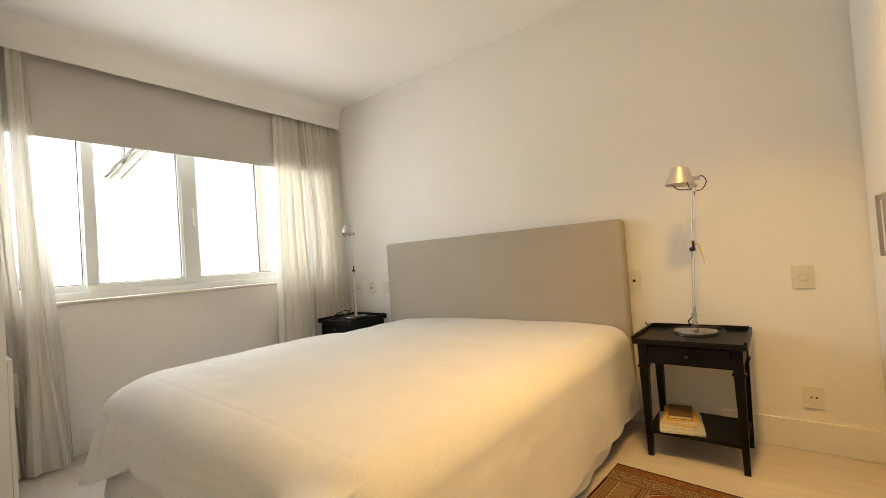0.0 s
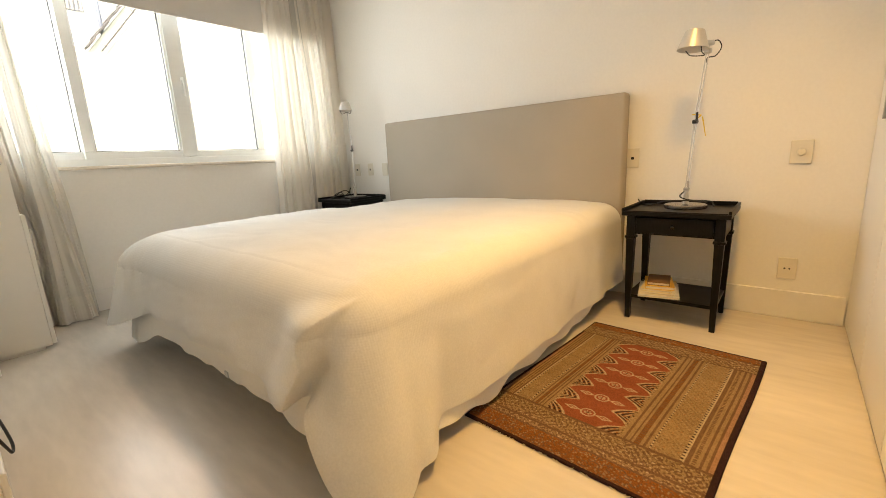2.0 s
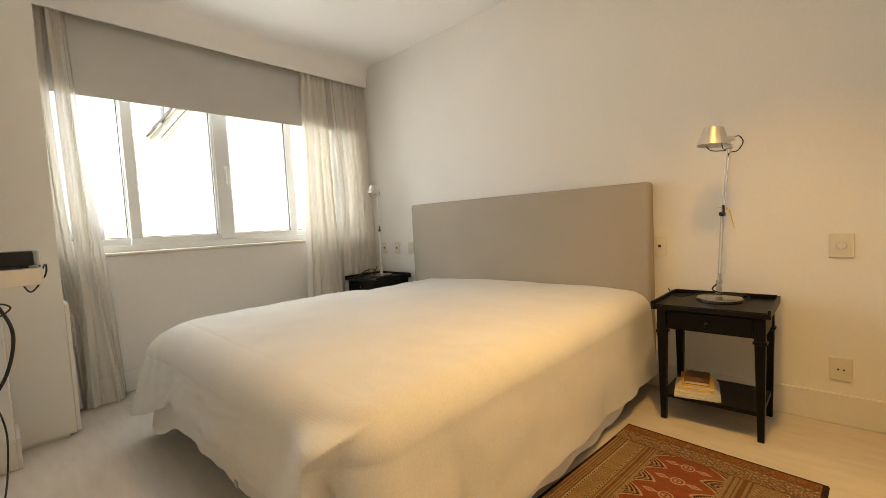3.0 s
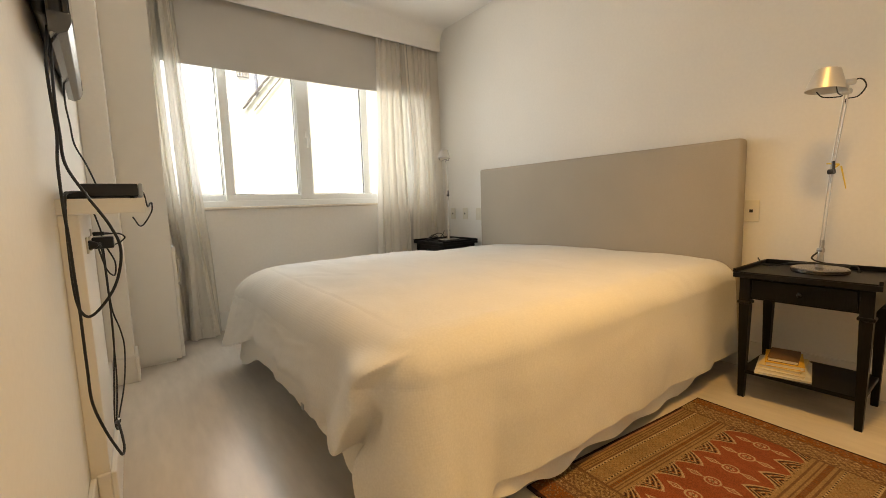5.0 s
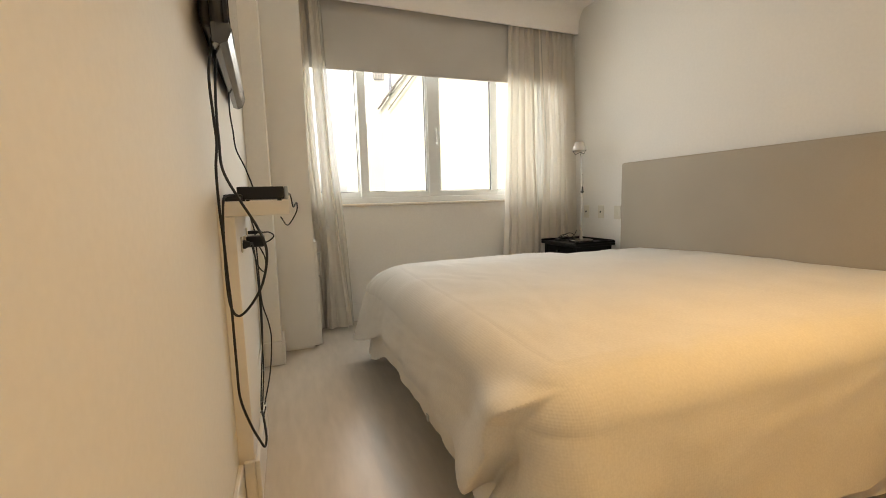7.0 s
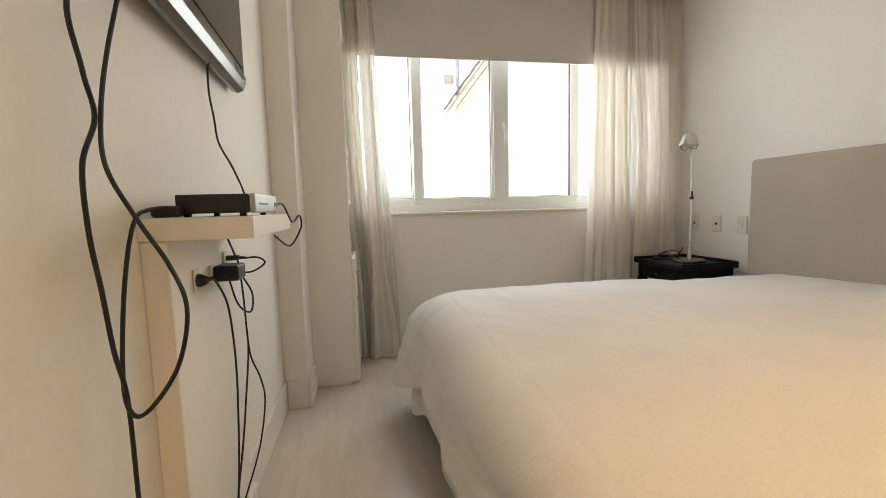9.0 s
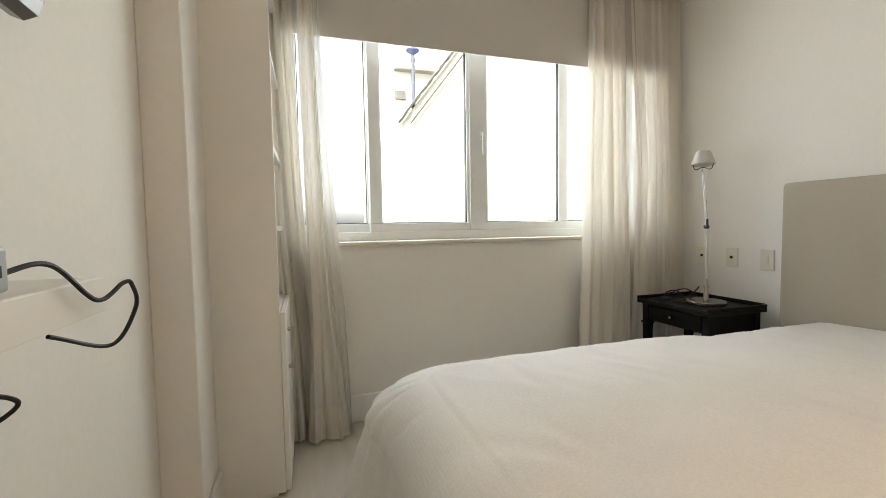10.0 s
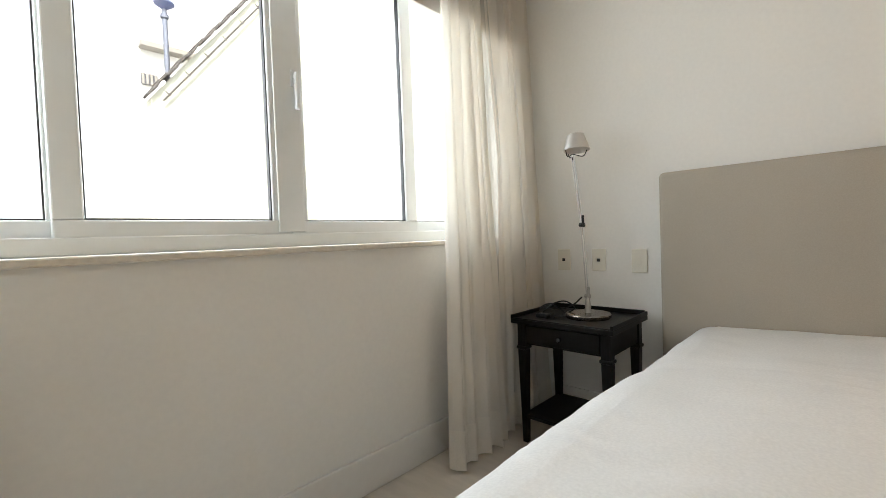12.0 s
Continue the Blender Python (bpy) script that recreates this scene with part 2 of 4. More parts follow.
structure("wall_east", b_(0, 0.2, -4.8, NORTH, 0, TOP), M_WALL, "plain off-white painted wall behind the headboard", "wall")
bm = bmesh.new()
box(bm, -5.2, 0.2, NORTH, 0.14, 0, WZ0 - 0.02)
box(bm, -5.2, 0.2, NORTH, 0.14, WZ1, TOP + 0.15)
box(bm, -5.2, WX0, NORTH, 0.14, WZ0 - 0.02, WZ1)
box(bm, WX1, 0.2, NORTH, 0.14, WZ0 - 0.02, WZ1)
structure("wall_north", bm, M_WALL, "off-white painted wall under and around the window", "wall")
bm = bmesh.new()
box(bm, WEST - 0.14, WEST, DOOR1, NORTH, 0, TOP)
box(bm, WEST - 0.14, WEST, -4.8, DOOR0, 0, TOP)
box(bm, WEST - 0.14, WEST, DOOR0, DOOR1, DOORTOP, TOP)
structure("wall_west", bm, M_WALL, "off-white painted wall with a doorway to the hall", "wall")
structure("wall_south", b_(-5.2, 0.0, -4.8, -4.62, 0, TOP), M_WALL, "plain off-white wall behind the wardrobe", "wall")
bm = bmesh.new()
box(bm, -5.2, -5.06, -4.62, NORTH, 0, TOP)
box(bm, -5.06, WEST - 0.14, -2.6, -2.46, 0, TOP)
structure("wall_hall", bm, M_WALL, "off-white wall closing the hall beyond the doorway", "wall")
structure("column", b_(WEST, -2.748, -0.894, NORTH, 0, TOP, bevel=0.004), M_WALL, "off-white painted wall pilaster beside the bookcase", "column")
structure("wall_panel", b_(WEST, -2.82, -2.175, -1.74, 0, 0.961, bevel=0.003), M_WALL, "off-white boxed-out panel under the wall shelf", "panel")


def skirting(x0, x1, y0, y1):
    return structure("baseboard", b_(x0, x1, y0, y1, 0, 0.15, bevel=0.004), M_TRIM, "tall white painted skirting board along the wall", "baseboard")


skirting(-0.016, 0, -4.025, NORTH)
skirting(-2.48, -0.016, NORTH - 0.016, NORTH)
skirting(WEST, WEST + 0.016, -1.74, -0.910)
skirting(WEST, WEST + 0.016, DOOR1, -2.191)
skirting(-2.82, -2.804, -2.191, -1.724)
skirting(WEST + 0.016, -2.82, -2.191, -2.175)
skirting(-2.748, -2.732, -0.910, -0.672)
skirting(WEST + 0.016, -2.748, -0.910, -0.894)

# the doorway's lining
bm = bmesh.new()
box(bm, WEST - 0.137, WEST - 0.003, DOOR1 - 0.03, DOOR1 + 0.0, 0, DOORTOP, bevel=0.003)
box(bm, WEST - 0.137, WEST - 0.003, DOOR0, DOOR0 + 0.03, 0, DOORTOP, bevel=0.003)
box(bm, WEST - 0.137, WEST - 0.003, DOOR0 + 0.03, DOOR1 - 0.03, DOORTOP - 0.03, DOORTOP, bevel=0.003)
structure("door_frame", bm, M_TRIM, "white lacquered lining of the open doorway", "door frame")


# ---- window ----
def window():
    w = tagged(new("window_1"), "white four-pane window with a stone sill, over-bright outside", "window", "", "structure")
    w.matrix_basis = pose(0, 0.05, 0)
    bm = bmesh.new()
    for x0, x1, z0, z1 in ((WX0, WX1, WZ0, 1.035), (WX0, WX1, 2.23, WZ1), (WX0, WX0 + 0.05, 1.035, 2.23), (WX1 - 0.05, WX1, 1.035, 2.23)):
        box(bm, x0, x1, -0.045, 0.06, z0, z1, bevel=0.004)
    part("window_frame", bm, M_FRAME, w)
    # fixed and opening lights: edges of glass, depth
    for x0, x1, dy, lip in ((-2.43, -2.062, 0.028, 0.04), (-1.985, -1.457, -0.012, 0.068), (-1.320, -0.810, -0.012, 0.068), (-0.730, -0.25, 0.028, 0.04)):
        s = b_(x0 - lip, x1 + lip, dy - 0.022, dy + 0.022, 1.030, 1.083, bevel=0.005)
        box(s, x0 - lip, x1 + lip, dy - 0.022, dy + 0.022, 2.18, 2.235, bevel=0.005)
        box(s, x0 - lip, x0, dy - 0.020, dy + 0.020, 1.083, 2.18, bevel=0.005)
        box(s, x1, x1 + lip, dy - 0.020, dy + 0.020, 1.083, 2.18, bevel=0.005)
        if x1 == -1.457:
            box(s, -1.440, -1.337, dy - 0.031, dy - 0.0215, 1.040, 2.225, bevel=0.003)
        sash = part("sash", s, M_FRAME, w)
        gk = bmesh.new()
        for gx0, gx1, gz0, gz1 in ((x0, x1, 1.083, 1.088), (x0, x0 + 0.004, 1.088, 2.18), (x1 - 0.004, x1, 1.088, 2.18)):
            box(gk, gx0, gx1, dy - 0.010, dy + 0.010, gz0, gz1)
        part("gasket", gk, M_DOT, sash, "thin black rubber gasket")
        pane = part("pane", b_(x0 + 0.004, x1 - 0.004, dy - 0.003, dy + 0.003, 1.088, 2.18), M_GLASS, sash, "clear glass pane")
        pane.visible_shadow = False
    hb = b_(-1.374, -1.346, -0.052, -0.034, 1.585, 1.645, bevel=0.004)
    box(hb, -1.368, -1.352, -0.075, -0.055, 1.495, 1.635, bevel=0.006)
    rod(hb, (-1.360, -0.06, 1.62), (-1.360, -0.034, 1.62), 0.008)
    part("handle", hb, M_FRAME, w, "small white lever handle")
    part("window_sill", b_(WX0, WX1 + 0.02, -0.180, -0.045, 0.962, 0.985, bevel=0.006), M_SILL, w, "cream stone sill with a rounded nose")


window()


# ---- outside ----
structure("ground", b_(-900, 900, -900, 900, -7.2, -7.0), M_GROUND, "plain grey courtyard ground far below the window", "ground")


def gable_building():
    h = thing("house", (-0.95, 4.0, -7.0), "neighbouring house with a pale stucco gable and sloping tiled verge", "house")
    bm = bmesh.new()
    lo = [(0, 0, 0), (9, 0, 0), (9, 0, 21.2), (0, 0, 9.66)]
    f = [bm.verts.new(p) for p in lo]
    k = [bm.verts.new((p[0], 5.0, p[2])) for p in lo]
    bm.faces.new(f)
    bm.faces.new(k[::-1])
    for i in range(4):
        j = (i + 1) % 4
        bm.faces.new((f[i], k[i], k[j], f[j]))
    part("wall", bm, M_STUCCO, h)
    d = Vector((9, 0, 11.54)).normalized()
    n = Vector((-d.z, 0, d.x))
    bm = bmesh.new()
    for i in range(70):
        o = Vector((-0.03, -0.05, 9.66)) + d * (i * 0.16)
        m = Matrix.Translation(o) @ Matrix(((d.x, 0, n.x, 0), (0, 1, 0, 0), (d.z, 0, n.z, 0), (0, 0, 0, 1)))
        c = b_(0, 0.17, -0.02, 0.20, 0.012 * (i % 2), 0.030 + 0.012 * (i % 2), bevel=0.006, seg=1)
        bmesh.ops.transform(c, matrix=m, verts=c.verts)
        me = bpy.data.meshes.new("t")
        c.to_mesh(me)
        c.free()
        bm.from_mesh(me)
        bpy.data.meshes.remove(me)
    part("verge_tiles", bm, M_TILE, h, "weathered grey-brown verge tiles")
    bm = bmesh.new()
    low = Vector((0.06, -0.05, 9.66)) - n * 0.055
    rod(bm, low, low + d * 12, 0.010)
    part("batten", bm, M_TILE, h)
    for i in range(28):
        o = low + d * (0.10 + 0.34 * i)
        bm = bmesh.new()
        rod(bm, o - n * 0.02, o + n * 0.05, 0.009, seg=6)
        part("bracket", bm, M_TILE, h)
    bm = bmesh.new()
    rod(bm, (0.20, 0.12, 9.9), (0.20, 0.12, 10.72), 0.028)
    rod(bm, (0.20, 0.12, 10.62), (0.20, 0.12, 10.66), 0.045)
    flue = part("flue_pipe", bm, M_PIPE, h, "grey metal flue pipe")
    bm = bmesh.new()
    lathe(bm, [(0.001, 10.72), (0.035, 10.73), (0.105, 10.78), (0.105, 10.80), (0.03, 10.83), (0.001, 10.835)], 24, Matrix.Translation((0.20, 0.12, 0)))
    part("flue_cap", bm, M_CAP, flue, "blue-grey mushroom cap", smooth=True)


gable_building()


def tower():
    h = thing("apartment_building", (0.66, 12.5, -7.0), "pale plaster apartment block far behind the gable roof", "building")
    part("wall", b_(0.05, 9, 0.05, 6, 0, 16.5), M_TOWER, h)
    for k in range(4):
        z = 13.52 - 2.9 * k
        part("ledge", b_(0.0, 9.1, -0.30, 0.05, z, z + 0.14), M_LEDGE, h, "thin grey concrete ledge")
        for i in range(5):
            x = 0.02 + i * 1.9
            win = part("window", b_(x, x + 0.40, -0.02, 0.05, z - 0.97, z - 0.67), M_DARKWIN, h, "small barred window")
            for q in range(4):
                part("bar", b_(x + 0.02 + q * 0.10, x + 0.075 + q * 0.10, -0.05, -0.02, z - 0.97, z - 0.67), M_LEDGE, win)


tower()


# ---- roller blind and curtains ----
def roller_blind():
    t = thing("roller_blind", (-1.30, -0.132, 2.040), "white fabric roller blind drawn a third down", "blind")
    bm = bmesh.new()
    box(bm, -1.20, 1.24, -0.0015, 0.0015, 0.0, 0.69)
    part("fabric", bm, M_BLIND, t)
    part("bottom_bar", b_(-1.20, 1.24, -0.005, 0.005, -0.004, 0.022, bevel=0.003), M_BLIND, t)
    bm = bmesh.new()
    rod(bm, (-1.21, 0, 0.69), (1.25, 0, 0.69), 0.022)
    part("roller", bm, M_FRAME, t)


roller_blind()


def folds(u, z, seed, count, top):
    """Sideways and outward swing of a hanging cloth at u across it and height z."""
    k = 1 - z / top
    ph = 2 * math.pi * count * u + 1.6 * math.sin(4.3 * u + seed) + 0.6 * noise.noise((u * 5 + seed, z * 0.9, 2.0)) * (0.3 + k)
    s = math.sin(ph)
    amp = 0.40 + 0.60 * math.sin(5.3 * u + seed + 0.4 * z) ** 2
    fine = 0.16 * math.sin(3.1 * ph + seed + 1.3 * z) + 0.14 * noise.noise((u * 26 + seed, z * 1.1, 4.0))
    return amp * (s + 0.20 * math.sin(2 * ph + seed)) + fine


def drape(x_left, x_right, y_at, depth, seed, count, z0, z1, top, n_u=150, n_z=48, lift=0.0, u0=0.0, u1=1.0):
    """A sheet of cloth. x_left, x_right, y_at and depth are functions of the height."""
    bm = bmesh.new()
    rows = []
    for j in range(n_z + 1):
        z = z0 + (z1 - z0) * j / n_z
        a, b, y, d = x_left(z), x_right(z), y_at(z), depth(z)
        row = []
        for i in range(n_u + 1):
            u = u0 + (u1 - u0) * i / n_u
            f = folds(u, z, seed, count, top)
            wob = 0.010 * noise.noise((u * 9 + seed, z * 1.5, 0.3)) * (1 - z / top)
            row.append(bm.verts.new((a + (b - a) * u + 0.35 * d * math.cos(2 * math.pi * count * u + seed), y + d * f + wob - lift, z)))
        rows.append(row)
    for r, s in zip(rows, rows[1:]):
        for i in range(n_u):
            bm.faces.new((r[i], r[i + 1], s[i + 1], s[i]))
    return bm


def mix(a, b, t):
    t = max(0.0, min(1.0, t))
    return a + (b - a) * t


def curtain(label, panels, sheer, sheer_folds):
    t = thing("curtain", (0, 0, 0), label, "curtain", "curtains at the window")
    for x_left, x_right, y_at, depth, seed, count in panels:
        part("drape", drape(x_left, x_right, y_at, depth, seed, count, 0.012, 2.62, 2.62, n_u=int(count * 26)), M_CURT, t, smooth=True)
        part("hem", drape(x_left, x_right, y_at, depth, seed, count, 0.010, 0.17, 2.62, n_u=int(count * 26), n_z=5, lift=0.003), M_HEM, t, "doubled linen hem", smooth=True)
    sl, sr, sy = sheer
    part("lining", drape(sl, sr, sy, lambda z: mix(0.014, 0.009, z / 2.5), 6.0, sheer_folds, 0.02, 2.62, 2.62, n_u=60), M_SHEER, t, "thin see-through lining", smooth=True)
    return t


def by_height(*rows):
    """A value that runs from row to row of (height, value)."""
    hs, vs = [r[0] for r in rows], [r[1] for r in rows]
    return lambda z: float(np.interp(z, hs, vs))


curtain("beige linen curtain gathered in folds in the window corner", [
    (by_height((0, -0.87), (0.2, -0.85), (0.8, -0.80), (1.4, -0.765), (2.0, -0.728), (2.6, -0.71)), by_height((0, -0.47), (0.8, -0.44), (1.4, -0.455), (2.6, -0.45)),
     lambda z: mix(-0.285, -0.172, (z / 2.5) ** 0.8), lambda z: mix(0.034, 0.022, z / 2.5), 1.3, 5.5),
    (by_height((0, -0.46), (0.6, -0.40), (1.4, -0.345), (2.0, -0.375), (2.6, -0.385)), lambda z: mix(-0.03, -0.012, z / 2.5),
     lambda z: mix(-0.255, -0.160, (z / 2.5) ** 0.8), lambda z: mix(0.030, 0.021, z / 2.5), 2.6, 5.5)],
        (lambda z: -0.50, lambda z: -0.32, lambda z: mix(-0.215, -0.145, z / 2.5)), 2)
curtain("beige linen curtain bunched and swept behind the bookcase", [
    (by_height((0, -2.49), (0.5, -2.50), (0.9, -2.535), (1.4, -2.56), (2.6, -2.61)), by_height((0, -2.345), (0.2, -2.355), (0.57, -2.375), (1.0, -2.405), (1.3, -2.42), (1.9, -2.435), (2.6, -2.44)),
     lambda z: mix(-0.235, -0.160, (z / 2.5) ** 0.8), lambda z: mix(0.034, 0.022, z / 2.5), 4.1, 3.6),
    (by_height((0, -2.43), (0.6, -2.40), (0.98, -2.405), (1.2, -2.408), (1.9, -2.417), (2.6, -2.425)), by_height((0, -2.222), (0.11, -2.231), (0.66, -2.283), (1.1, -2.312), (1.5, -2.324), (1.9, -2.335), (2.6, -2.35)),
     lambda z: mix(-0.285, -0.185, (z / 2.5) ** 0.8), lambda z: mix(0.022, 0.015, z / 2.5), 0.7, 2.6)],
        (by_height((0, -2.30), (1.0, -2.34), (2.6, -2.37)), by_height((0, -2.203), (0.22, -2.208), (0.66, -2.223), (0.98, -2.243), (1.3, -2.264), (1.61, -2.284), (1.92, -2.302), (2.6, -2.32)),
         lambda z: mix(-0.240, -0.160, z / 2.5)), 1.6)


# ---- bookcase by the window ----
def bookcase():
    t = thing("bookcase", (-2.748, -0.672, 0), "tall white lacquered bookcase with open shelves above a cupboard", "bookcase")
    W, D, H = 0.555, 0.238, 2.67
    part("side_panel", b_(0, D, 0, 0.022, 0.016, H, bevel=0.002), M_LAQ, t)
    part("side_panel", b_(0, D, W - 0.022, W, 0.016, H, bevel=0.002), M_LAQ, t)
    part("back_panel", b_(0, 0.012, 0.022, W - 0.022, 0.016, H), M_LAQ, t)
    part("plinth", b_(0, D - 0.03, 0.01, W - 0.01, 0, 0.016), M_LAQ, t)
    for z in (0.72, 1.055, 1.37, 1.74, 2.10, 2.40, H - 0.022):
        part("shelf", b_(0.012, D - 0.002, 0.022, W - 0.022, z, z + 0.022, bevel=0.002), M_LAQ, t)
    d = part("door", b_(D + 0.001, D + 0.020, 0.002, W - 0.004, 0.022, 0.738, bevel=0.002), M_LAQ, t)
    hb = b_(D + 0.020, D + 0.048, 0.125, 0.137, 0.635, 0.65, bevel=0.002)
    box(hb, D + 0.020, D + 0.048, 0.125, 0.137, 0.475, 0.49, bevel=0.002)
    box(hb, D + 0.036, D + 0.048, 0.123, 0.139, 0.475, 0.65, bevel=0.002)
    part("handle", hb, M_STEEL, d, "square satin steel handle")


bookcase()


# ---- wardrobe along the south side ----
def wardrobe(x0, w, side):
    t = thing("wardrobe", (x0, SOUTH, 0), "white lacquered fitted wardrobe unit with a steel handle", "wardrobe", "fitted wardrobe units")
    part("body", b_(0, w, -0.62, -0.022, 0.0, 2.685), M_LAQ, t)
    d = part("door", b_(0.002, w - 0.002, -0.020, 0.0, 0.012, 2.68, bevel=0.002), M_LAQ, t)
    hx = 0.06 if side < 0 else w - 0.06
    hb = b_(hx - 0.008, hx + 0.008, 0.0, 0.045, 1.190, 1.208, bevel=0.002)
    box(hb, hx - 0.008, hx + 0.008, 0.0, 0.045, 0.985, 1.003, bevel=0.002)
    box(hb, hx - 0.009, hx + 0.009, 0.033, 0.045, 0.985, 1.208, bevel=0.002)
    part("handle", hb, M_STEEL, d, "square satin steel handle")


for wx, ww, ws in ((-0.63, 0.625, -1), (-1.19, 0.555, 1), (-1.75, 0.555, -1), (-2.31, 0.555, 1), (-2.865, 0.550, -1)):
    wardrobe(wx, ww, ws)


# ---- bed ----
HB0, HB1 = -2.957, -0.878


def headboard():
    t = thing("headboard", (0, 0, 0), "beige linen upholstered headboard with softly rounded corners", "headboard")
    bm = bmesh.new()
    box(bm, -0.085, -0.004, HB0, HB1, 0.18, 1.255, bevel=0.022, seg=4)
    part("cushion", bm, M_HEAD, t, smooth=True)
    for y in (HB0 + 0.25, HB1 - 0.25):
        part("leg", b_(-0.07, -0.02, y - 0.03, y + 0.03, 0, 0.19), M_BLACK, t)


headboard()

BY0, BY1, BXF, BTOP = -2.955, -0.988, -2.21, 0.600


def bed():
    t = thing("bed", (-1.1, -1.94, 0), "king-size divan bed base and mattress on short black feet", "bed")
    part("base", b_(-1.02, 1.005, -0.95, 0.91, 0.15, 0.32, bevel=0.025, seg=3), M_BASE, t, smooth=True)
    part("mattress", b_(-1.02, 1.005, -0.95, 0.91, 0.322, BTOP - 0.025, bevel=0.12, seg=4), M_BASE, t, smooth=True)
    for x in (-0.90, 0.0, 0.90):
        for y in (-0.90, 0.86):
            bm = bmesh.new()
            rod(bm, (x, y, 0), (x, y, 0.16), 0.022, 0.032)
            part("foot", bm, M_BLACK, t)


bed()


def bump_at(s, centre, width):
    return math.exp(-((s - centre) / width) ** 2)


def ease(a, b, v):
    f = max(0.0, min(1.0, (v - a) / (b - a)))
    return f * f * (3 - 2 * f)


def coverlet():
    """A cloth laid over the bed: a flat top, rolled edges and hanging sides of uneven length."""
    t = thing("coverlet", (0, 0, 0), "cream waffle-woven coverlet draped over the bed with loose corners", "bedspread")
    R1, R2 = 0.14, 0.25
    hx = -0.09
    path = []
    n_side, n_cor, n_foot = 120, 80, 420
    for i in range(n_side):
        path.append((mix(hx, BXF + R1, i / n_side), BY0, 0.0, -1.0, 0.125))
    for i in range(n_cor):
        a = math.pi / 2 * i / n_cor
        path.append((BXF + R1 - R1 * math.sin(a), BY0 + R1 - R1 * math.cos(a), -math.sin(a), -math.cos(a), 0.125))
    for i in range(n_foot):
        path.append((BXF, mix(BY0 + R1, BY1 - R2, i / n_foot), -1.0, 0.0, 0.125 + 0.030 * ease(0.05, 0.5, i / n_foot)))
    for i in range(n_cor):
        a = math.pi / 2 * i / n_cor
        path.append((BXF + R2 - R2 * math.cos(a), BY1 - R2 + R2 * math.sin(a), -math.cos(a), math.sin(a), mix(0.155, 0.13, i / n_cor)))
    for i in range(n_side + 1):
        path.append((mix(BXF + R2, hx, i / n_side), BY1, 0.0, 1.0, mix(0.13, 0.11, i / n_side)))
    s_of = [0.0]
    for a, b in zip(path, path[1:]):
        s_of.append(s_of[-1] + math.hypot(b[0] - a[0], b[1] - a[1]))
    c1 = s_of[n_side + n_cor // 2]
    c2 = s_of[n_side + n_cor + n_foot + n_cor // 2]
    bm = bmesh.new()
    cols = []
    ymid = (BY0 + BY1) / 2
    for (px, py, nx, ny, rr), s in zip(path, s_of):
        col = []
        sx = max(px, BXF + 0.9)
        # the top, from the middle line to the edge
        for k in range(30):
            f = 1 - (1 - k / 30) ** 1.5
            x, y = mix(sx, px - nx * rr, f), mix(ymid, py - ny * rr, f)
            edge = min(y - BY0, BY1 - y, x - BXF)
            soft = 0.013 * math.exp(-(max(edge - rr, 0) / 0.20) ** 2)
            z = BTOP + 0.014 - soft + 0.012 * noise.noise((x * 1.6, y * 1.6, 2.0)) + 0.004 * noise.noise((x * 5, y * 5, 7.0))
            z += 0.0045 * noise.noise((x * 16 + 3 * noise.noise((x * 3, y * 3, 1)), y * 6, 9.0))
            z -= 0.016 * bump_at(y, BY1 - 0.10, 0.16) * bump_at(x, -0.75, 0.20)
            z -= 0.014 * ease(-0.95, -0.40, x) * ease(-2.0, -1.4, y)
            z += 0.008 * bump_at(x, -1.45, 0.55) * ease(-1.9, -1.4, y)
            col.append((x, y, z))
        z_edge = col[-1][2]
        # the roll over the edge, where the pleat begins
        tx, ty = ny, -nx
        full = bump_at(s, c2 - 0.03, 0.19)
        crease = bump_at(s, c2 - 0.10, 0.012) + 0.7 * bump_at(s, c2 - 0.17, 0.014) + 0.6 * bump_at(s, c2 - 0.02, 0.016) + 0.5 * bump_at(s, c2 - 0.33, 0.018)
        for k in (step * 0.3 for step in range(1, 41)):
            a = math.pi / 2 * k / 12
            begin = c1 - 0.06 + 0.17 * (max(0.0, k - 5.0) / 7.0) ** 0.5
            lap0 = bump_at(s, begin, 0.13 if s > begin else 0.020) * ease(0.40, 0.85, k / 12)
            q = -rr * (1 - math.sin(a)) + 0.062 * lap0 * math.sin(a)
            q += 0.060 * full * ease(0.1, 1.0, k / 12)
            q += 0.0075 * math.sin((s - c2) * 95 + 2 * math.sin(s * 9)) * full * ease(0.3, 1.0, k / 12)
            q -= 0.010 * crease * math.sin(math.pi * min(1.0, k / 11)) ** 2
            col.append((px + nx * q, py + ny * q, z_edge - 0.003 - rr * 0.92 * (1 - math.cos(a)) + 0.030 * lap0 * math.cos(a)))
        zt = col[-1][2]
        # how far it hangs and how it swings out
        foot = ease(c1 + 0.02, c1 + 0.20, s) * (1 - ease(c2 - 0.10, c2 + 0.15, s))
        tongue = ease(c1 - 0.29, c1 - 0.23, s) * (1 - ease(c1 + 0.05, c1 + 0.13, s))
        low = mix(0.118, 0.272, ease(c1 + 0.0, c1 + 0.15, s) * (1 - ease(c2 - 0.45, c2 - 0.02, s)))
        low += 0.008 * noise.noise((s * 3.0, 0.4, 0)) + 0.003 * noise.noise((s * 11, 3.4, 0))
        low -= 0.062 * tongue
        low -= 0.050 * bump_at(s, c1 - 0.03, 0.07)
        low += 0.008 * bump_at(s, c1 + 0.20, 0.05)
        low += 0.045 * bump_at(s, c2 + 0.02, 0.25)
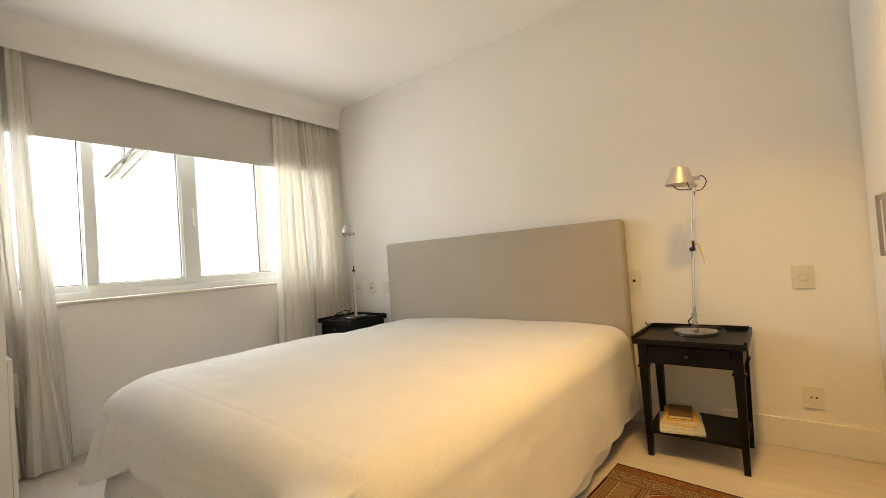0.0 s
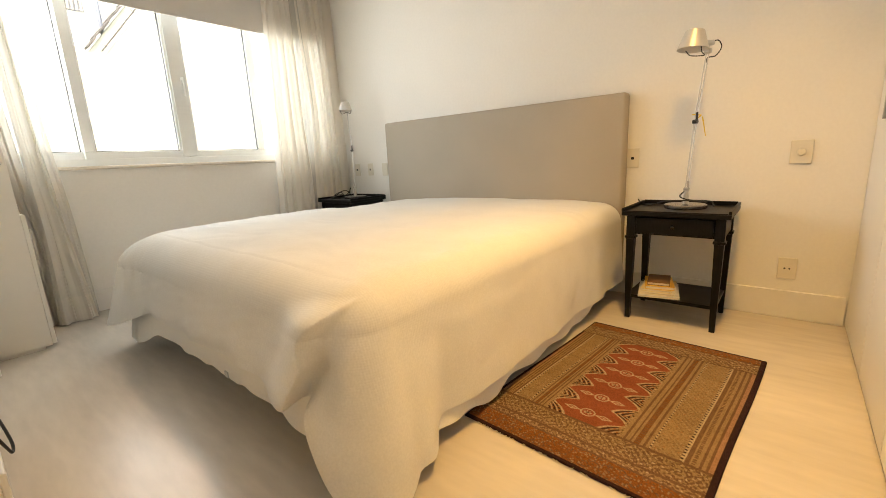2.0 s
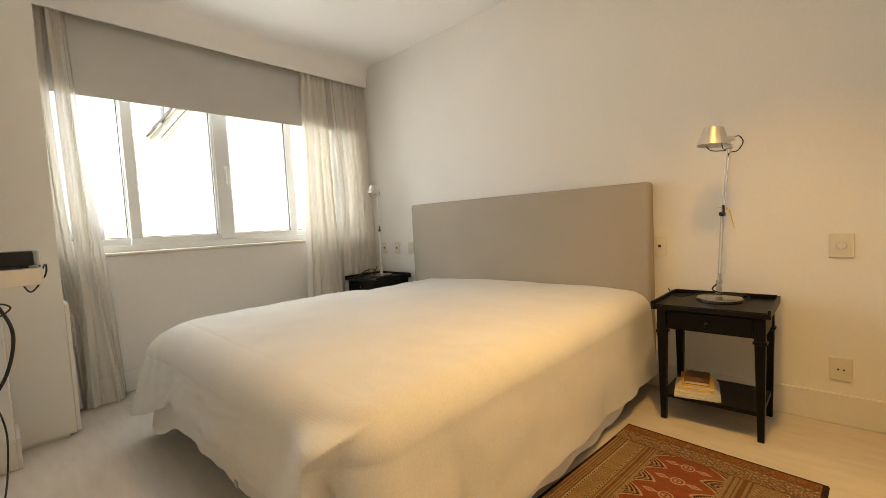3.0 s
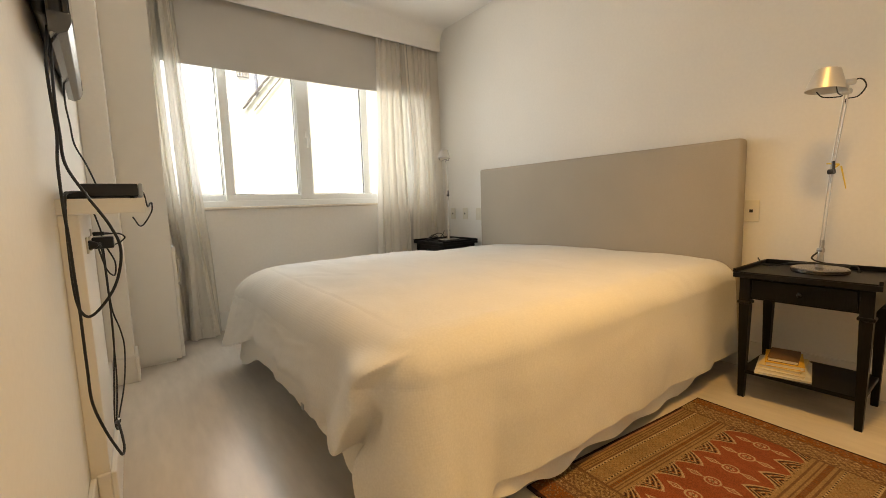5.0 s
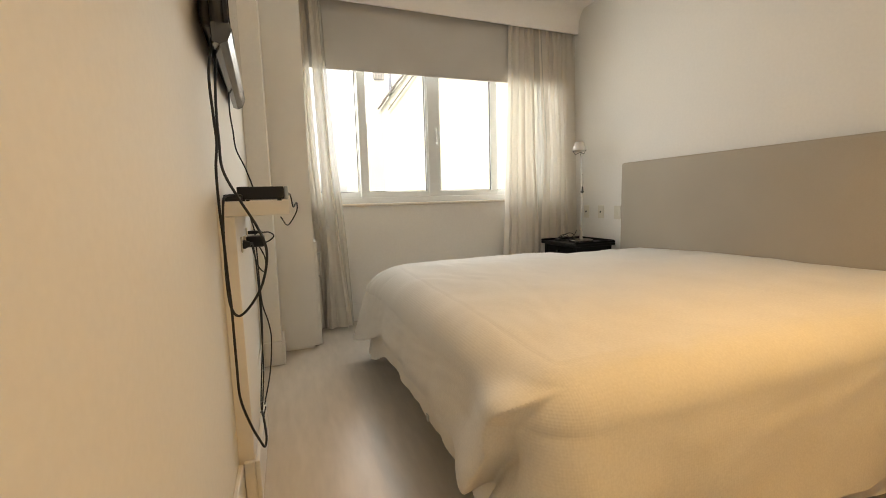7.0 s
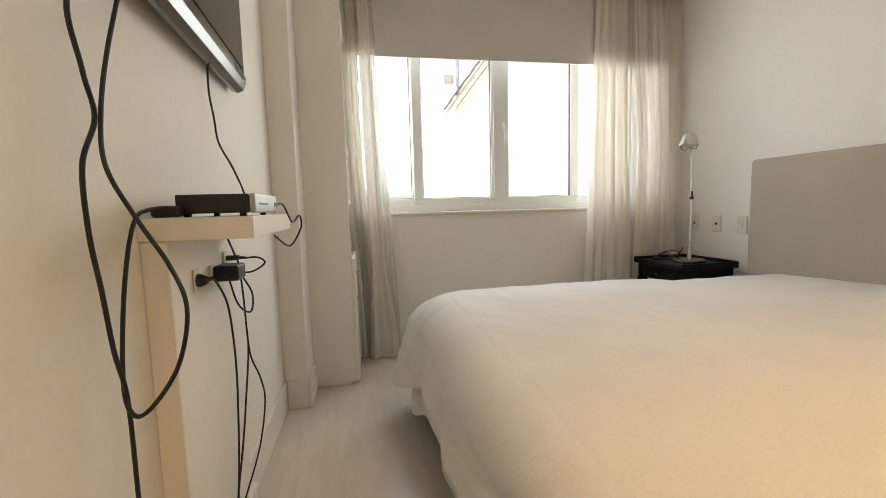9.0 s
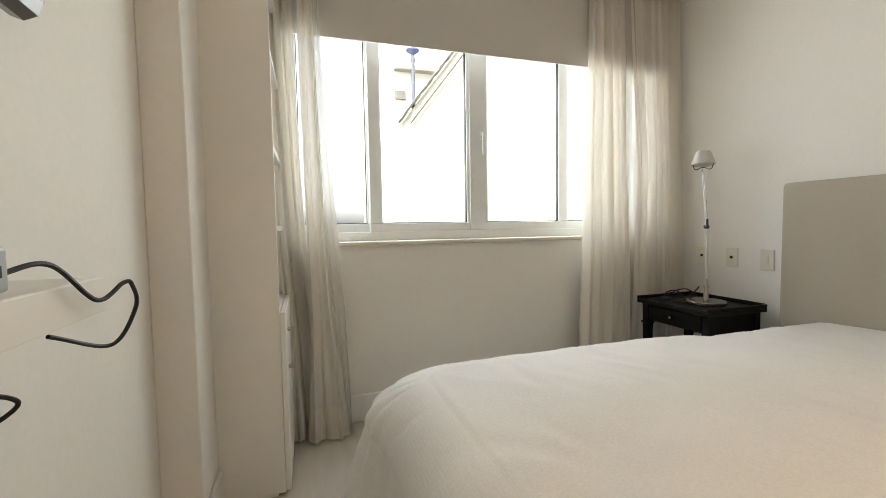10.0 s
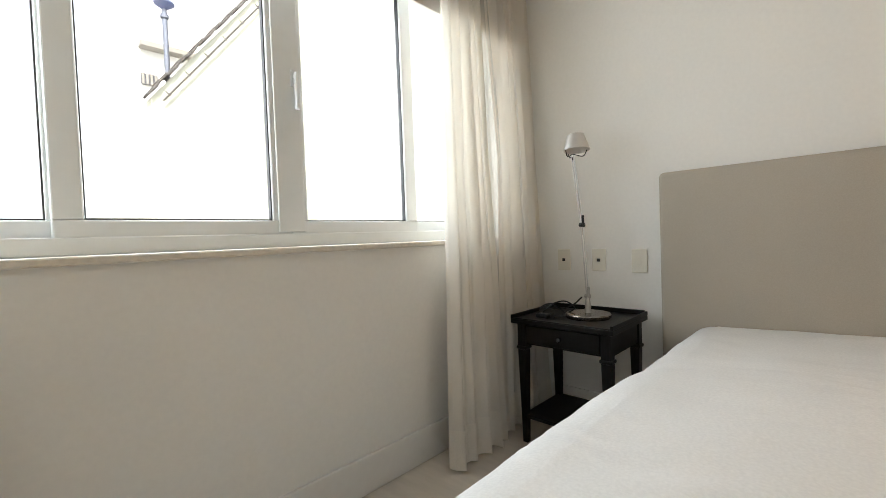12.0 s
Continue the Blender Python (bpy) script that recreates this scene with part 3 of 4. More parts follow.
        for k in range(1, 57):
            f = k / 56
            fold = 0.007 * math.sin(s * 13 + 2 * math.sin(s * 2.1)) + 0.003 * math.sin(s * 31 + 1)
            out = f * (0.024 + fold) + 0.014 * noise.noise((s * 2, f * 2, 5)) * f
            out += 0.003 * noise.noise((s * 9, f * 5 - s * 4, 3)) * ease(0, 0.2, f)
            # the corner by the rug hangs to the floor in a loose tongue
            out += 0.082 * f ** 0.9 * bump_at(s, c1 - 0.03, 0.14)
            out += 0.030 * f ** 2 * bump_at(s, c1 - 0.19, 0.05) - 0.012 * f * bump_at(s, c1 - 0.12, 0.035)
            # a pleat laps over beside it, swelling from the foot side
            ridge = c1 + 0.11 + 0.10 * f ** 1.2
            north = s > ridge
            lap = bump_at(s, ridge, 0.13 if north else 0.016)
            out += (0.062 + 0.006 * ease(0.0, 0.6, f)) * lap
            out -= 0.046 * ease(0.0, 0.4, f) * bump_at(s, ridge - 0.042, 0.034)
            slide = -0.046 * ease(0.0, 0.4, f) * bump_at(s, ridge, 0.06 if north else 0.016)
            # a soft hollow on the side by the rug
            out -= 0.018 * f * bump_at(s, c1 - 0.30, 0.05)
            # the full corner by the window, with creases
            out += (0.060 + 0.075 * f ** 0.8) * full
            out += 0.0075 * (1 - f) * math.sin((s - c2) * 95 + 2 * math.sin(s * 9) + 1.5 * f) * full
            out -= 0.010 * crease * (1 - f) ** 1.5
            out -= 0.009 * f * bump_at(s, c2 - 0.27 + 0.10 * f, 0.035) + 0.008 * f * bump_at(s, c2 - 0.45 + 0.13 * f, 0.04)
            col.append((px + nx * out + tx * slide, py + ny * out + ty * slide, mix(zt, low, f)))
        cols.append([bm.verts.new(p) for p in col])
    for a, b in zip(cols, cols[1:]):
        for i in range(len(a) - 1):
            bm.faces.new((a[i], a[i + 1], b[i + 1], b[i]))
    # the sewn hem round the hanging edge
    hem = bmesh.new()
    strip = [[hem.verts.new((v.co.x + p[2] * 0.002, v.co.y + p[3] * 0.002, v.co.z + dz)) for v, dz in ((c[-5], 0), (c[-3], 0), (c[-2], 0), (c[-1], -0.004))] for c, p in zip(cols, path)]
    for a, b in zip(strip, strip[1:]):
        for i in range(3):
            hem.faces.new((a[i], a[i + 1], b[i + 1], b[i]))
    bmesh.ops.remove_doubles(bm, verts=bm.verts, dist=0.0005)
    part("cloth", bm, M_COVER, t, smooth=True)
    part("hem", hem, M_COVER, t, "narrow sewn hem", smooth=True)


coverlet()


def bed_skirt():
    """A pleated white cloth round the base, under the coverlet."""
    t = thing("bed_skirt", (0, 0, 0), "white cotton bed skirt with a loose wavy hem under the coverlet", "bed skirt")
    bm = bmesh.new()
    path = [(mix(-0.12, -2.06, i / 200), -2.928, 0.0, -1.0) for i in range(201)]
    path += [(-2.188, mix(-2.79, -1.10, i / 180), -1.0, 0.0) for i in range(181)]
    path += [(-2.078 - 0.11 * math.cos(a), -1.10 + 0.115 * math.sin(a), -math.cos(a), math.sin(a)) for a in (math.pi / 2 * i / 30 for i in range(1, 31))]
    path += [(mix(-2.078, -1.75, i / 30), -0.985, 0.0, 1.0) for i in range(1, 31)]
    rows = []
    s = 0.0
    for k, (px, py, nx, ny) in enumerate(path):
        s += 0.0104
        ple = 0.008 * math.sin(s * 22 + 1.5 * math.sin(s * 3)) + 0.008 * noise.noise((s * 4, 1, 1))
        hem = (0.030 if ny < 0 else 0.128) + 0.018 * abs(math.sin(s * 8 + math.sin(s * 2.3))) + 0.012 * noise.noise((s * 6, 4, 1))
        hem += 0.07 * bump_at(s, 0.1, 0.35) + 0.02 * bump_at(s, 1.95, 0.20) - 0.05 * bump_at(s, 2.20, 0.16)
        drop = ease(340, 362, k) * (1 - ease(424, 440, k))
        hem = mix(hem, 0.050 + 0.075 * ((k - 388) / 40) ** 2, drop)
        ple += 0.045 * drop
        rows.append([bm.verts.new((px + nx * (0.008 + ple * f + (0.022 * f ** 4 if ny < -0.5 else 0)), py + ny * (0.008 + ple * f + (0.022 * f ** 4 if ny < -0.5 else 0)), mix(0.33, hem, f))) for f in (0, 0.15, 0.3, 0.45, 0.6, 0.75, 0.9, 1.0)])
    for a, b in zip(rows, rows[1:]):
        for i in range(7):
            bm.faces.new((a[i], a[i + 1], b[i + 1], b[i]))
    part("cloth", bm, M_BASE, t, smooth=True)
    part("care_label", b_(-2.213, -2.208, -2.19, -2.165, 0.155, 0.178), M_LTGREY, t, "tiny grey sewn label")


bed_skirt()


# ---- nightstands ----
def nightstand(at, label):
    t = thing("nightstand", at, label, "nightstand", "nightstands beside the bed")
    X0, X1, Y0, Y1, H = -0.43, -0.02, -0.245, 0.245, 0.60
    part("tabletop", b_(X0, X1, Y0, Y1, H - 0.022, H, bevel=0.003), M_BLACK, t)
    bm = bmesh.new()
    box(bm, X0, X1, Y0, Y0 + 0.012, H, H + 0.018, bevel=0.002)
    box(bm, X0, X1, Y1 - 0.012, Y1, H, H + 0.018, bevel=0.002)
    box(bm, X1 - 0.012, X1, Y0 + 0.012, Y1 - 0.012, H, H + 0.022, bevel=0.002)
    box(bm, X0, X0 + 0.012, Y0 + 0.012, Y1 - 0.012, H, H + 0.006, bevel=0.002)
    part("tray_rim", bm, M_BLACK, t)
    lx, ly = (X0 + 0.045, X1 - 0.040), (Y0 + 0.042, Y1 - 0.042)
    ap = bmesh.new()
    box(ap, lx[0] + 0.01, lx[1] - 0.01, Y0 + 0.028, Y0 + 0.046, H - 0.122, H - 0.022)
    box(ap, lx[0] + 0.01, lx[1] - 0.01, Y1 - 0.046, Y1 - 0.028, H - 0.122, H - 0.022)
    box(ap, lx[1] - 0.01, lx[1] + 0.008, ly[0], ly[1], H - 0.122, H - 0.022)
    box(ap, lx[0] - 0.010, lx[0] + 0.008, ly[0], ly[1], H - 0.122, H - 0.022)
    part("apron", ap, M_BLACK, t)
    d = part("drawer", b_(lx[0] - 0.020, lx[0] - 0.008, ly[0] + 0.028, ly[1] - 0.028, H - 0.114, H - 0.030, bevel=0.003), M_BLACK, t)
    kn = bmesh.new()
    rod(kn, (lx[0] - 0.020, 0, H - 0.072), (lx[0] - 0.034, 0, H - 0.072), 0.006)
    bmesh.ops.create_uvsphere(kn, u_segments=14, v_segments=8, radius=0.012, matrix=Matrix.Translation((lx[0] - 0.040, 0, H - 0.072)))
    part("knob", kn, M_GLOSS, d, "small turned black knob", smooth=True)
    for x in lx:
        for y in ly:
            bm = bmesh.new()
            m = Matrix.Translation((x, y, 0)) @ pose(0, 0, 0, 0, 0, 45)
            box(bm, x - 0.021, x + 0.021, y - 0.021, y + 0.021, H - 0.15, H - 0.022, bevel=0.002)
            vs = bmesh.ops.create_cone(bm, cap_ends=True, segments=4, radius1=0.0175, radius2=0.029, depth=H - 0.15, matrix=m @ Matrix.Translation((0, 0, (H - 0.15) / 2)))
            leg = part("leg", bm, M_BLACK, t)
            part("collar", b_(x - 0.027, x + 0.027, y - 0.027, y + 0.027, H - 0.146, H - 0.132, bevel=0.004), M_BLACK, leg)
    part("lower_shelf", b_(lx[0] - 0.012, lx[1] + 0.012, ly[0] - 0.008, ly[1] + 0.008, 0.119, 0.137, bevel=0.002), M_BLACK, t)
    return t


nightstand((-0.035, -3.312, 0), "black stained wooden nightstand with drawer, books on its shelf")
nightstand((-0.050, -0.572, 0), "black stained wooden nightstand with drawer, in the window corner")


# ---- desk lamps ----
def desk_lamp(at, elbow, head, aim, label, tag, size, lift):
    """An articulated lamp. elbow and head are places from the base; aim turns the shade about the upright."""
    t = thing("desk_lamp", at, label, "lamp", "lamps on the nightstands")
    bm = lathe(bmesh.new(), [(0.001, 0.0), (0.098, 0.0), (0.102, 0.004), (0.102, 0.017), (0.098, 0.021), (0.014, 0.023), (0.001, 0.023)], 48)
    part("base", bm, M_BASEPLATE, t, "round satin steel base", smooth=True)
    bm = lathe(bmesh.new(), [(0.015, 0.022), (0.013, 0.06), (0.009, 0.095), (0.007, 0.10), (0.001, 0.10)], 20)
    part("stem", bm, M_STEEL, t, smooth=True)
    el, hd = Vector(elbow), Vector(head)
    foot = Vector((0, 0, 0.10))
    side = Vector((0.3, 1, 0)).normalized() * 0.006
    bm = bmesh.new()
    rod(bm, foot + side, el + side, 0.0028)
    rod(bm, foot - side, el - side, 0.0028)
    part("lower_arm", bm, M_SILVER, t)
    bm = bmesh.new()
    rod(bm, el + side, hd + side, 0.0028)
    rod(bm, el - side, hd - side, 0.0028)
    part("upper_arm", bm, M_SILVER, t)
    for p in (foot, el):
        bm = bmesh.new()
        rod(bm, p - side * 1.8, p + side * 1.8, 0.011)
        up = Vector((0, 0, 0.05))
        rod(bm, p - side, p - side + up * 0.9, 0.006)
        part("joint", bm, M_STEEL if p is foot else M_PLASTIC, t, "" if p is foot else "black spring joint")
    bm = bmesh.new()
    dv = (hd - el).normalized()
    rod(bm, el + dv * 0.02 + Vector((0.012, 0, 0)), el + dv * 0.16 + Vector((0.012, 0, 0)), 0.0018, seg=6)
    rod(bm, el + Vector((0.004, 0, -0.05)), el + Vector((0.012, 0, 0.02)), 0.004, seg=8)
    part("spring", bm, M_STEEL, t)
    # shade
    ca, sa = math.cos(aim), math.sin(aim)
    fwd = Vector((ca, sa, 0))
    m = Matrix.Translation(hd + fwd * 0.085 * size + Vector((0, 0, 0.015 + lift))) @ Matrix.Rotation(radians(-5), 4, Vector((-sa, ca, 0))) @ Matrix.Scale(size, 4)
    bm = lathe(bmesh.new(), [(0.067, -0.030), (0.069, -0.030), (0.064, -0.012), (0.042, 0.055), (0.037, 0.058), (0.001, 0.058), (0.001, 0.055), (0.037, 0.053), (0.062, -0.012), (0.067, -0.030)], 40, m)
    sh = part("shade", bm, M_SHADE, t, "satin aluminium cone shade", smooth=True)
    bm = bmesh.new()
    rod(bm, hd + fwd * 0.03 + Vector((0, 0, 0.035)), hd - fwd * 0.025 + Vector((0, 0, 0.040)), 0.013)
    rod(bm, hd, hd + Vector((0, 0, 0.045)), 0.006)
    rod(bm, hd - side * 2.2, hd + side * 2.2, 0.012)
    part("knuckle", bm, M_SILVER, t)
    bm = tube(bmesh.new(), [hd - fwd * 0.02 + Vector((0, 0, 0.045)), hd - fwd * 0.055 + Vector((0, 0, 0.05)), hd - fwd * 0.075 + Vector((0, 0, 0.02)),
                            hd - fwd * 0.045 + Vector((0, 0, -0.02)), hd + Vector((0, 0, -0.03)), hd + Vector((0.004, 0, -0.06))], 0.0028)
    part("head_cable", bm, M_CABLE, t, "thin black cable", smooth=True)
    across = Vector((-sa, ca, 0))
    mid = hd + fwd * 0.085 * size + Vector((0, 0, lift))
    bm = tube(bmesh.new(), [mid + across * 0.050 + Vector((0, 0, -0.008)), mid + across * 0.036 - fwd * 0.02 + Vector((0, 0, -0.034)), hd + fwd * 0.02 + Vector((0, 0, -0.018)),
                            mid - across * 0.036 - fwd * 0.02 + Vector((0, 0, -0.034)), mid - across * 0.050 + Vector((0, 0, -0.008))], 0.0024)
    part("fork", bm, M_PLASTIC, t, "thin black shade bracket", smooth=True)
    if tag:
        bm = bmesh.new()
        rod(bm, el + Vector((0, -0.024, 0.030)), el + Vector((0, 0.018, 0.036)), 0.003, seg=6)
        rod(bm, el + Vector((0, -0.024, 0.030)), el + Vector((0, 0.002, 0.004)), 0.004, 0.002, 6)
        rod(bm, el + Vector((0, -0.030, 0.022)), el + Vector((0, -0.050, -0.075)), 0.0032, 0.0020, 6)
        part("paper_tag", bm, M_YEL, t, "small yellow hanging paper tag")
    return t


desk_lamp((-0.23, -3.325, 0.600), (0.0, -0.018, 0.445), (0.0, -0.050, 0.775), radians(140), "slim articulated aluminium desk lamp on the nightstand", True, 1.0, 0.022)
desk_lamp((-0.265, -0.616, 0.600), (0.035, 0.035, 0.435), (0.060, 0.088, 0.795), radians(222), "slim articulated aluminium desk lamp with coiled cable", False, 0.88, 0.0)


def cable(label, runs, r, name="cable"):
    t = thing(name, (0, 0, 0), label, "cable")
    for pts in runs:
        part("cord", tube(bmesh.new(), pts, r), M_CABLE, t, smooth=True)
    return t


cable("black lamp cord lying on the nightstand", [
    [(-0.225, -3.325, 0.699), (-0.250, -3.300, 0.664), (-0.240, -3.345, 0.644), (-0.210, -3.435, 0.636), (-0.220, -3.455, 0.611)],
    [(-0.230, -3.425, 0.634), (-0.270, -3.335, 0.644), (-0.280, -3.235, 0.639), (-0.220, -3.155, 0.611), (-0.140, -3.085, 0.605), (-0.070, -3.045, 0.624)]], 0.0035)
cable("tangled black lamp cord and plug on the nightstand", [
    [(-0.305, -0.606, 0.699), (-0.290, -0.556, 0.659), (-0.280, -0.486, 0.629), (-0.320, -0.426, 0.639), (-0.350, -0.406, 0.609), (-0.300, -0.456, 0.606)],
    [(-0.350, -0.416, 0.609), (-0.320, -0.466, 0.659), (-0.290, -0.516, 0.671), (-0.280, -0.556, 0.639), (-0.310, -0.506, 0.606)],
    [(-0.380, -0.426, 0.608), (-0.330, -0.406, 0.639), (-0.300, -0.446, 0.654), (-0.320, -0.526, 0.619), (-0.380, -0.506, 0.606)]], 0.0035)
t = thing("plug", (-0.380, -0.446, 0.599), "small black mains plug lying on the nightstand", "plug")
part("body", b_(-0.02, 0.02, -0.03, 0.03, 0.0, 0.022, bevel=0.006), M_PLASTIC, t)


# ---- books ----
def book(at, w, d, h, colour, rz, label):
    t = thing("book", at, label, "book", "books on the nightstand shelf", rz)
    mat = material("book_cover", colour, 0.55, grain=0.12, scale=40)
    part("pages", b_(-w / 2 + 0.003, w / 2 - 0.002, -d / 2 + 0.003, d / 2 - 0.003, 0.002, h - 0.002), M_PAPER, t)
    bm = bmesh.new()
    box(bm, -w / 2, w / 2, -d / 2, d / 2, 0, 0.002)
    box(bm, -w / 2, w / 2, -d / 2, d / 2, h - 0.002, h)
    box(bm, w / 2 - 0.002, w / 2, -d / 2, d / 2, 0.002, h - 0.002)
    part("cover", bm, mat, t)
    return t


bz = 0.1375
for bw, bd, bh, bc, br, bt in ((0.27, 0.20, 0.010, (0.62, 0.62, 0.60), 12, "large thin pale grey magazine on the nightstand shelf"),
                               (0.24, 0.17, 0.012, (0.70, 0.66, 0.55), 8, "cream paperback book in the stack"),
                               (0.21, 0.15, 0.014, (0.72, 0.60, 0.30), 4, "pale yellow paperback book in the stack"),
                               (0.20, 0.14, 0.018, (0.70, 0.42, 0.05), 15, "orange-yellow paperback book in the stack"),
                               (0.17, 0.11, 0.016, (0.16, 0.08, 0.03), 10, "small dark brown book on top of the stack")):
    book((-0.30, -3.235, bz), bw, bd, bh, bc, br, bt)
    bz += bh + 0.0005


# ---- switch plates and sockets ----
def wall_plate(y, z, kind, label, w=0.073, h=0.116):
    t = thing("wall_plate", (0, y, z), label, "socket" if kind != "switch" else "switch", "wall plates on the bed wall")
    part("plate", b_(-0.009, 0.0, -w / 2, w / 2, -h / 2, h / 2, bevel=0.003), M_PLATE, t)
    if kind == "switch":
        bm = bmesh.new()
        rod(bm, (-0.009, 0, 0), (-0.020, 0, 0), 0.018, 0.016, 24)
        part("dial", bm, M_PLATE, t, "round ivory dimmer knob", smooth=True)
    elif kind == "socket":
        part("insert", b_(-0.011, -0.009, -0.020, 0.020, -0.017, 0.017, bevel=0.001), M_PLATE, t)
        for dy in (-0.010, 0.010):
            bm = bmesh.new()
            rod(bm, (-0.0108, dy, 0), (-0.0122, dy, 0), 0.0045, seg=10)
            part("hole", bm, M_DOT, t, "dark socket hole")
    elif kind == "button":
        part("rocker", b_(-0.013, -0.009, -0.010, 0.010, -0.018, 0.018, bevel=0.002), M_PLATE, t)
    else:
        part("jack", b_(-0.013, -0.009, -0.008, 0.008, -0.008, 0.008, bevel=0.001), M_DOT, t, "small black jack")
    return t


wall_plate(-0.366, 0.852, "jack", "ivory wall plate with a small dark jack")
wall_plate(-0.562, 0.852, "jack", "ivory wall plate with a small dark jack")
wall_plate(-0.764, 0.849, "button", "ivory wall plate with a small rocker switch")
wall_plate(-2.985, 0.868, "jack", "ivory wall plate beside the headboard")
wall_plate(-3.779, 0.869, "switch", "square ivory dimmer switch on the wall", 0.088, 0.116)
wall_plate(-3.780, 0.270, "socket", "ivory double-hole socket above the skirting", 0.080, 0.113)


# ---- television, shelf and cables on the west wall ----
def television():
    t = thing("television", (-2.815, -1.494, 1.425), "flat black television with a silver lower bezel, wall-mounted", "television", "", 182.5)
    # local: screen faces -x, width along +y towards the south after the turn
    Wd, Ht = 0.84, 0.50
    part("housing", b_(0.012, 0.045, 0.0, Wd, 0.03, Ht, bevel=0.012, seg=3), M_PLASTIC, t)
    part("back", b_(0.04, 0.075, 0.10, Wd - 0.04, 0.06, Ht - 0.08, bevel=0.02, seg=3), M_PLASTIC, t)
    part("bezel", b_(0.0, 0.014, 0.0, Wd, 0.055, Ht, bevel=0.004), M_GLOSS, t)
    part("screen", b_(-0.002, 0.002, 0.022, Wd - 0.022, 0.075, Ht - 0.024), M_SCREEN, t, "dark reflective screen")
    bm = bmesh.new()
    prof = [(-0.004, 0.055), (-0.004, 0.034), (0.006, 0.010), (0.026, 0.0), (0.044, 0.006), (0.044, 0.055)]
    a = [bm.verts.new((x, 0.0, z)) for x, z in prof]
    b = [bm.verts.new((x, Wd, z)) for x, z in prof]
    bm.faces.new(a)
    bm.faces.new(b[::-1])
    for i in range(len(prof)):
        j = (i + 1) % len(prof)
        bm.faces.new((a[i], b[i], b[j], a[j]))
    chin = part("chin", bm, M_CHIN, t, "silver-grey lower bezel")
    for y0 in (0.03, Wd - 0.15):
        bm = bmesh.new()
        for i in range(6):
            box(bm, -0.0055, -0.002, y0 + 0.01, y0 + 0.12, 0.036 + 0.003 * i, 0.0375 + 0.003 * i)
        part("speaker_grille", bm, M_PLASTIC, chin, "dark speaker slots")
    part("mount", b_(0.045, 0.06, 0.25, 0.52, 0.12, 0.40), M_PLASTIC, t)
    return t


television()


def wall_shelf():
    t = thing("wall_shelf", (WEST, -2.180, 0.962), "thick white lacquered floating shelf on the wall panel", "shelf")
    part("board", b_(0.0, 0.212, 0.003, 0.437, 0.0, 0.046, bevel=0.002), M_LAQ, t)
    part("front_edge", b_(0.212, 0.215, 0.0, 0.44, 0.0005, 0.0455, bevel=0.001), M_LAQ, t, "lacquered front edging")
    part("end_edge", b_(0.0, 0.212, 0.0, 0.003, 0.0005, 0.0455, bevel=0.001), M_LAQ, t, "lacquered end edging")


wall_shelf()


def set_top_box():
    t = thing("set_top_box", (-2.812, -2.143, 1.008), "black set-top box with a pale front on the shelf", "set-top box")
    part("body", b_(0, 0.142, 0, 0.223, 0.007, 0.047, bevel=0.003), M_PLASTIC, t)
    f = part("front", b_(0.1425, 0.155, -0.001, 0.224, 0.006, 0.048, bevel=0.004), M_LTGREY, t, "pale grey front panel")
    part("slot", b_(0.155, 0.1562, 0.035, 0.115, 0.024, 0.028), M_DOT, f)
    part("button", b_(0.155, 0.157, 0.196, 0.210, 0.020, 0.031), M_DOT, f)
    for x in (0.015, 0.125):
        for y in (0.02, 0.203):
            part("foot", b_(x - 0.006, x + 0.006, y - 0.006, y + 0.006, 0, 0.007), M_CABLE, t)


set_top_box()

cable("pair of thick black cables hanging down from the television", [
    [(-2.83, -2.27, 1.46), (-2.83, -2.385, 1.33), (-2.83, -2.370, 1.23), (-2.83, -2.352, 1.165), (-2.832, -2.390, 1.09), (-2.832, -2.392, 0.99), (-2.83, -2.380, 0.90), (-2.83, -2.365, 0.80), (-2.83, -2.342, 0.71), (-2.83, -2.34, 0.54), (-2.828, -2.34, 0.44), (-2.81, -2.31, 0.34), (-2.79, -2.26, 0.25), (-2.781, -2.238, 0.221), (-2.778, -2.20, 0.235), (-2.79, -2.12, 0.28), (-2.80, -2.05, 0.25)],
    [(-2.83, -2.22, 1.45), (-2.83, -2.30, 1.28), (-2.825, -2.345, 1.17), (-2.82, -2.355, 1.09), (-2.785, -2.355, 1.01), (-2.745, -2.35, 0.93), (-2.727, -2.347, 0.86), (-2.745, -2.347, 0.77), (-2.785, -2.35, 0.705), (-2.817, -2.351, 0.687), (-2.835, -2.34, 0.74), (-2.84, -2.30, 0.89), (-2.84, -2.25, 1.00), (-2.835, -2.20, 1.025), (-2.805, -2.13, 1.03)]], 0.0037)
t = thing("cable_splitter", (-2.825, -2.155, 1.009), "black cable plugs bunched at the end of the shelf", "plug")
part("body", b_(-0.025, 0.03, -0.012, 0.014, 0.0, 0.022, bevel=0.006), M_PLASTIC, t)
cable("thin black cable from the television to the set-top box", [
    [(-2.847, -1.764, 1.435), (-2.85, -1.76, 1.36), (-2.845, -1.75, 1.29), (-2.84, -1.74, 1.22), (-2.815, -1.71, 1.15), (-2.793, -1.69, 1.07), (-2.79, -1.76, 1.03), (-2.78, -1.93, 1.03)]], 0.003)
cable("thin black cable curling off the end of the shelf", [
    [(-2.665, -1.925, 1.03), (-2.65, -1.87, 1.034), (-2.64, -1.80, 0.985), (-2.628, -1.755, 1.00), (-2.623, -1.742, 0.995), (-2.628, -1.72, 0.96), (-2.665, -1.704, 0.907), (-2.69, -1.80, 0.945)]], 0.0028)
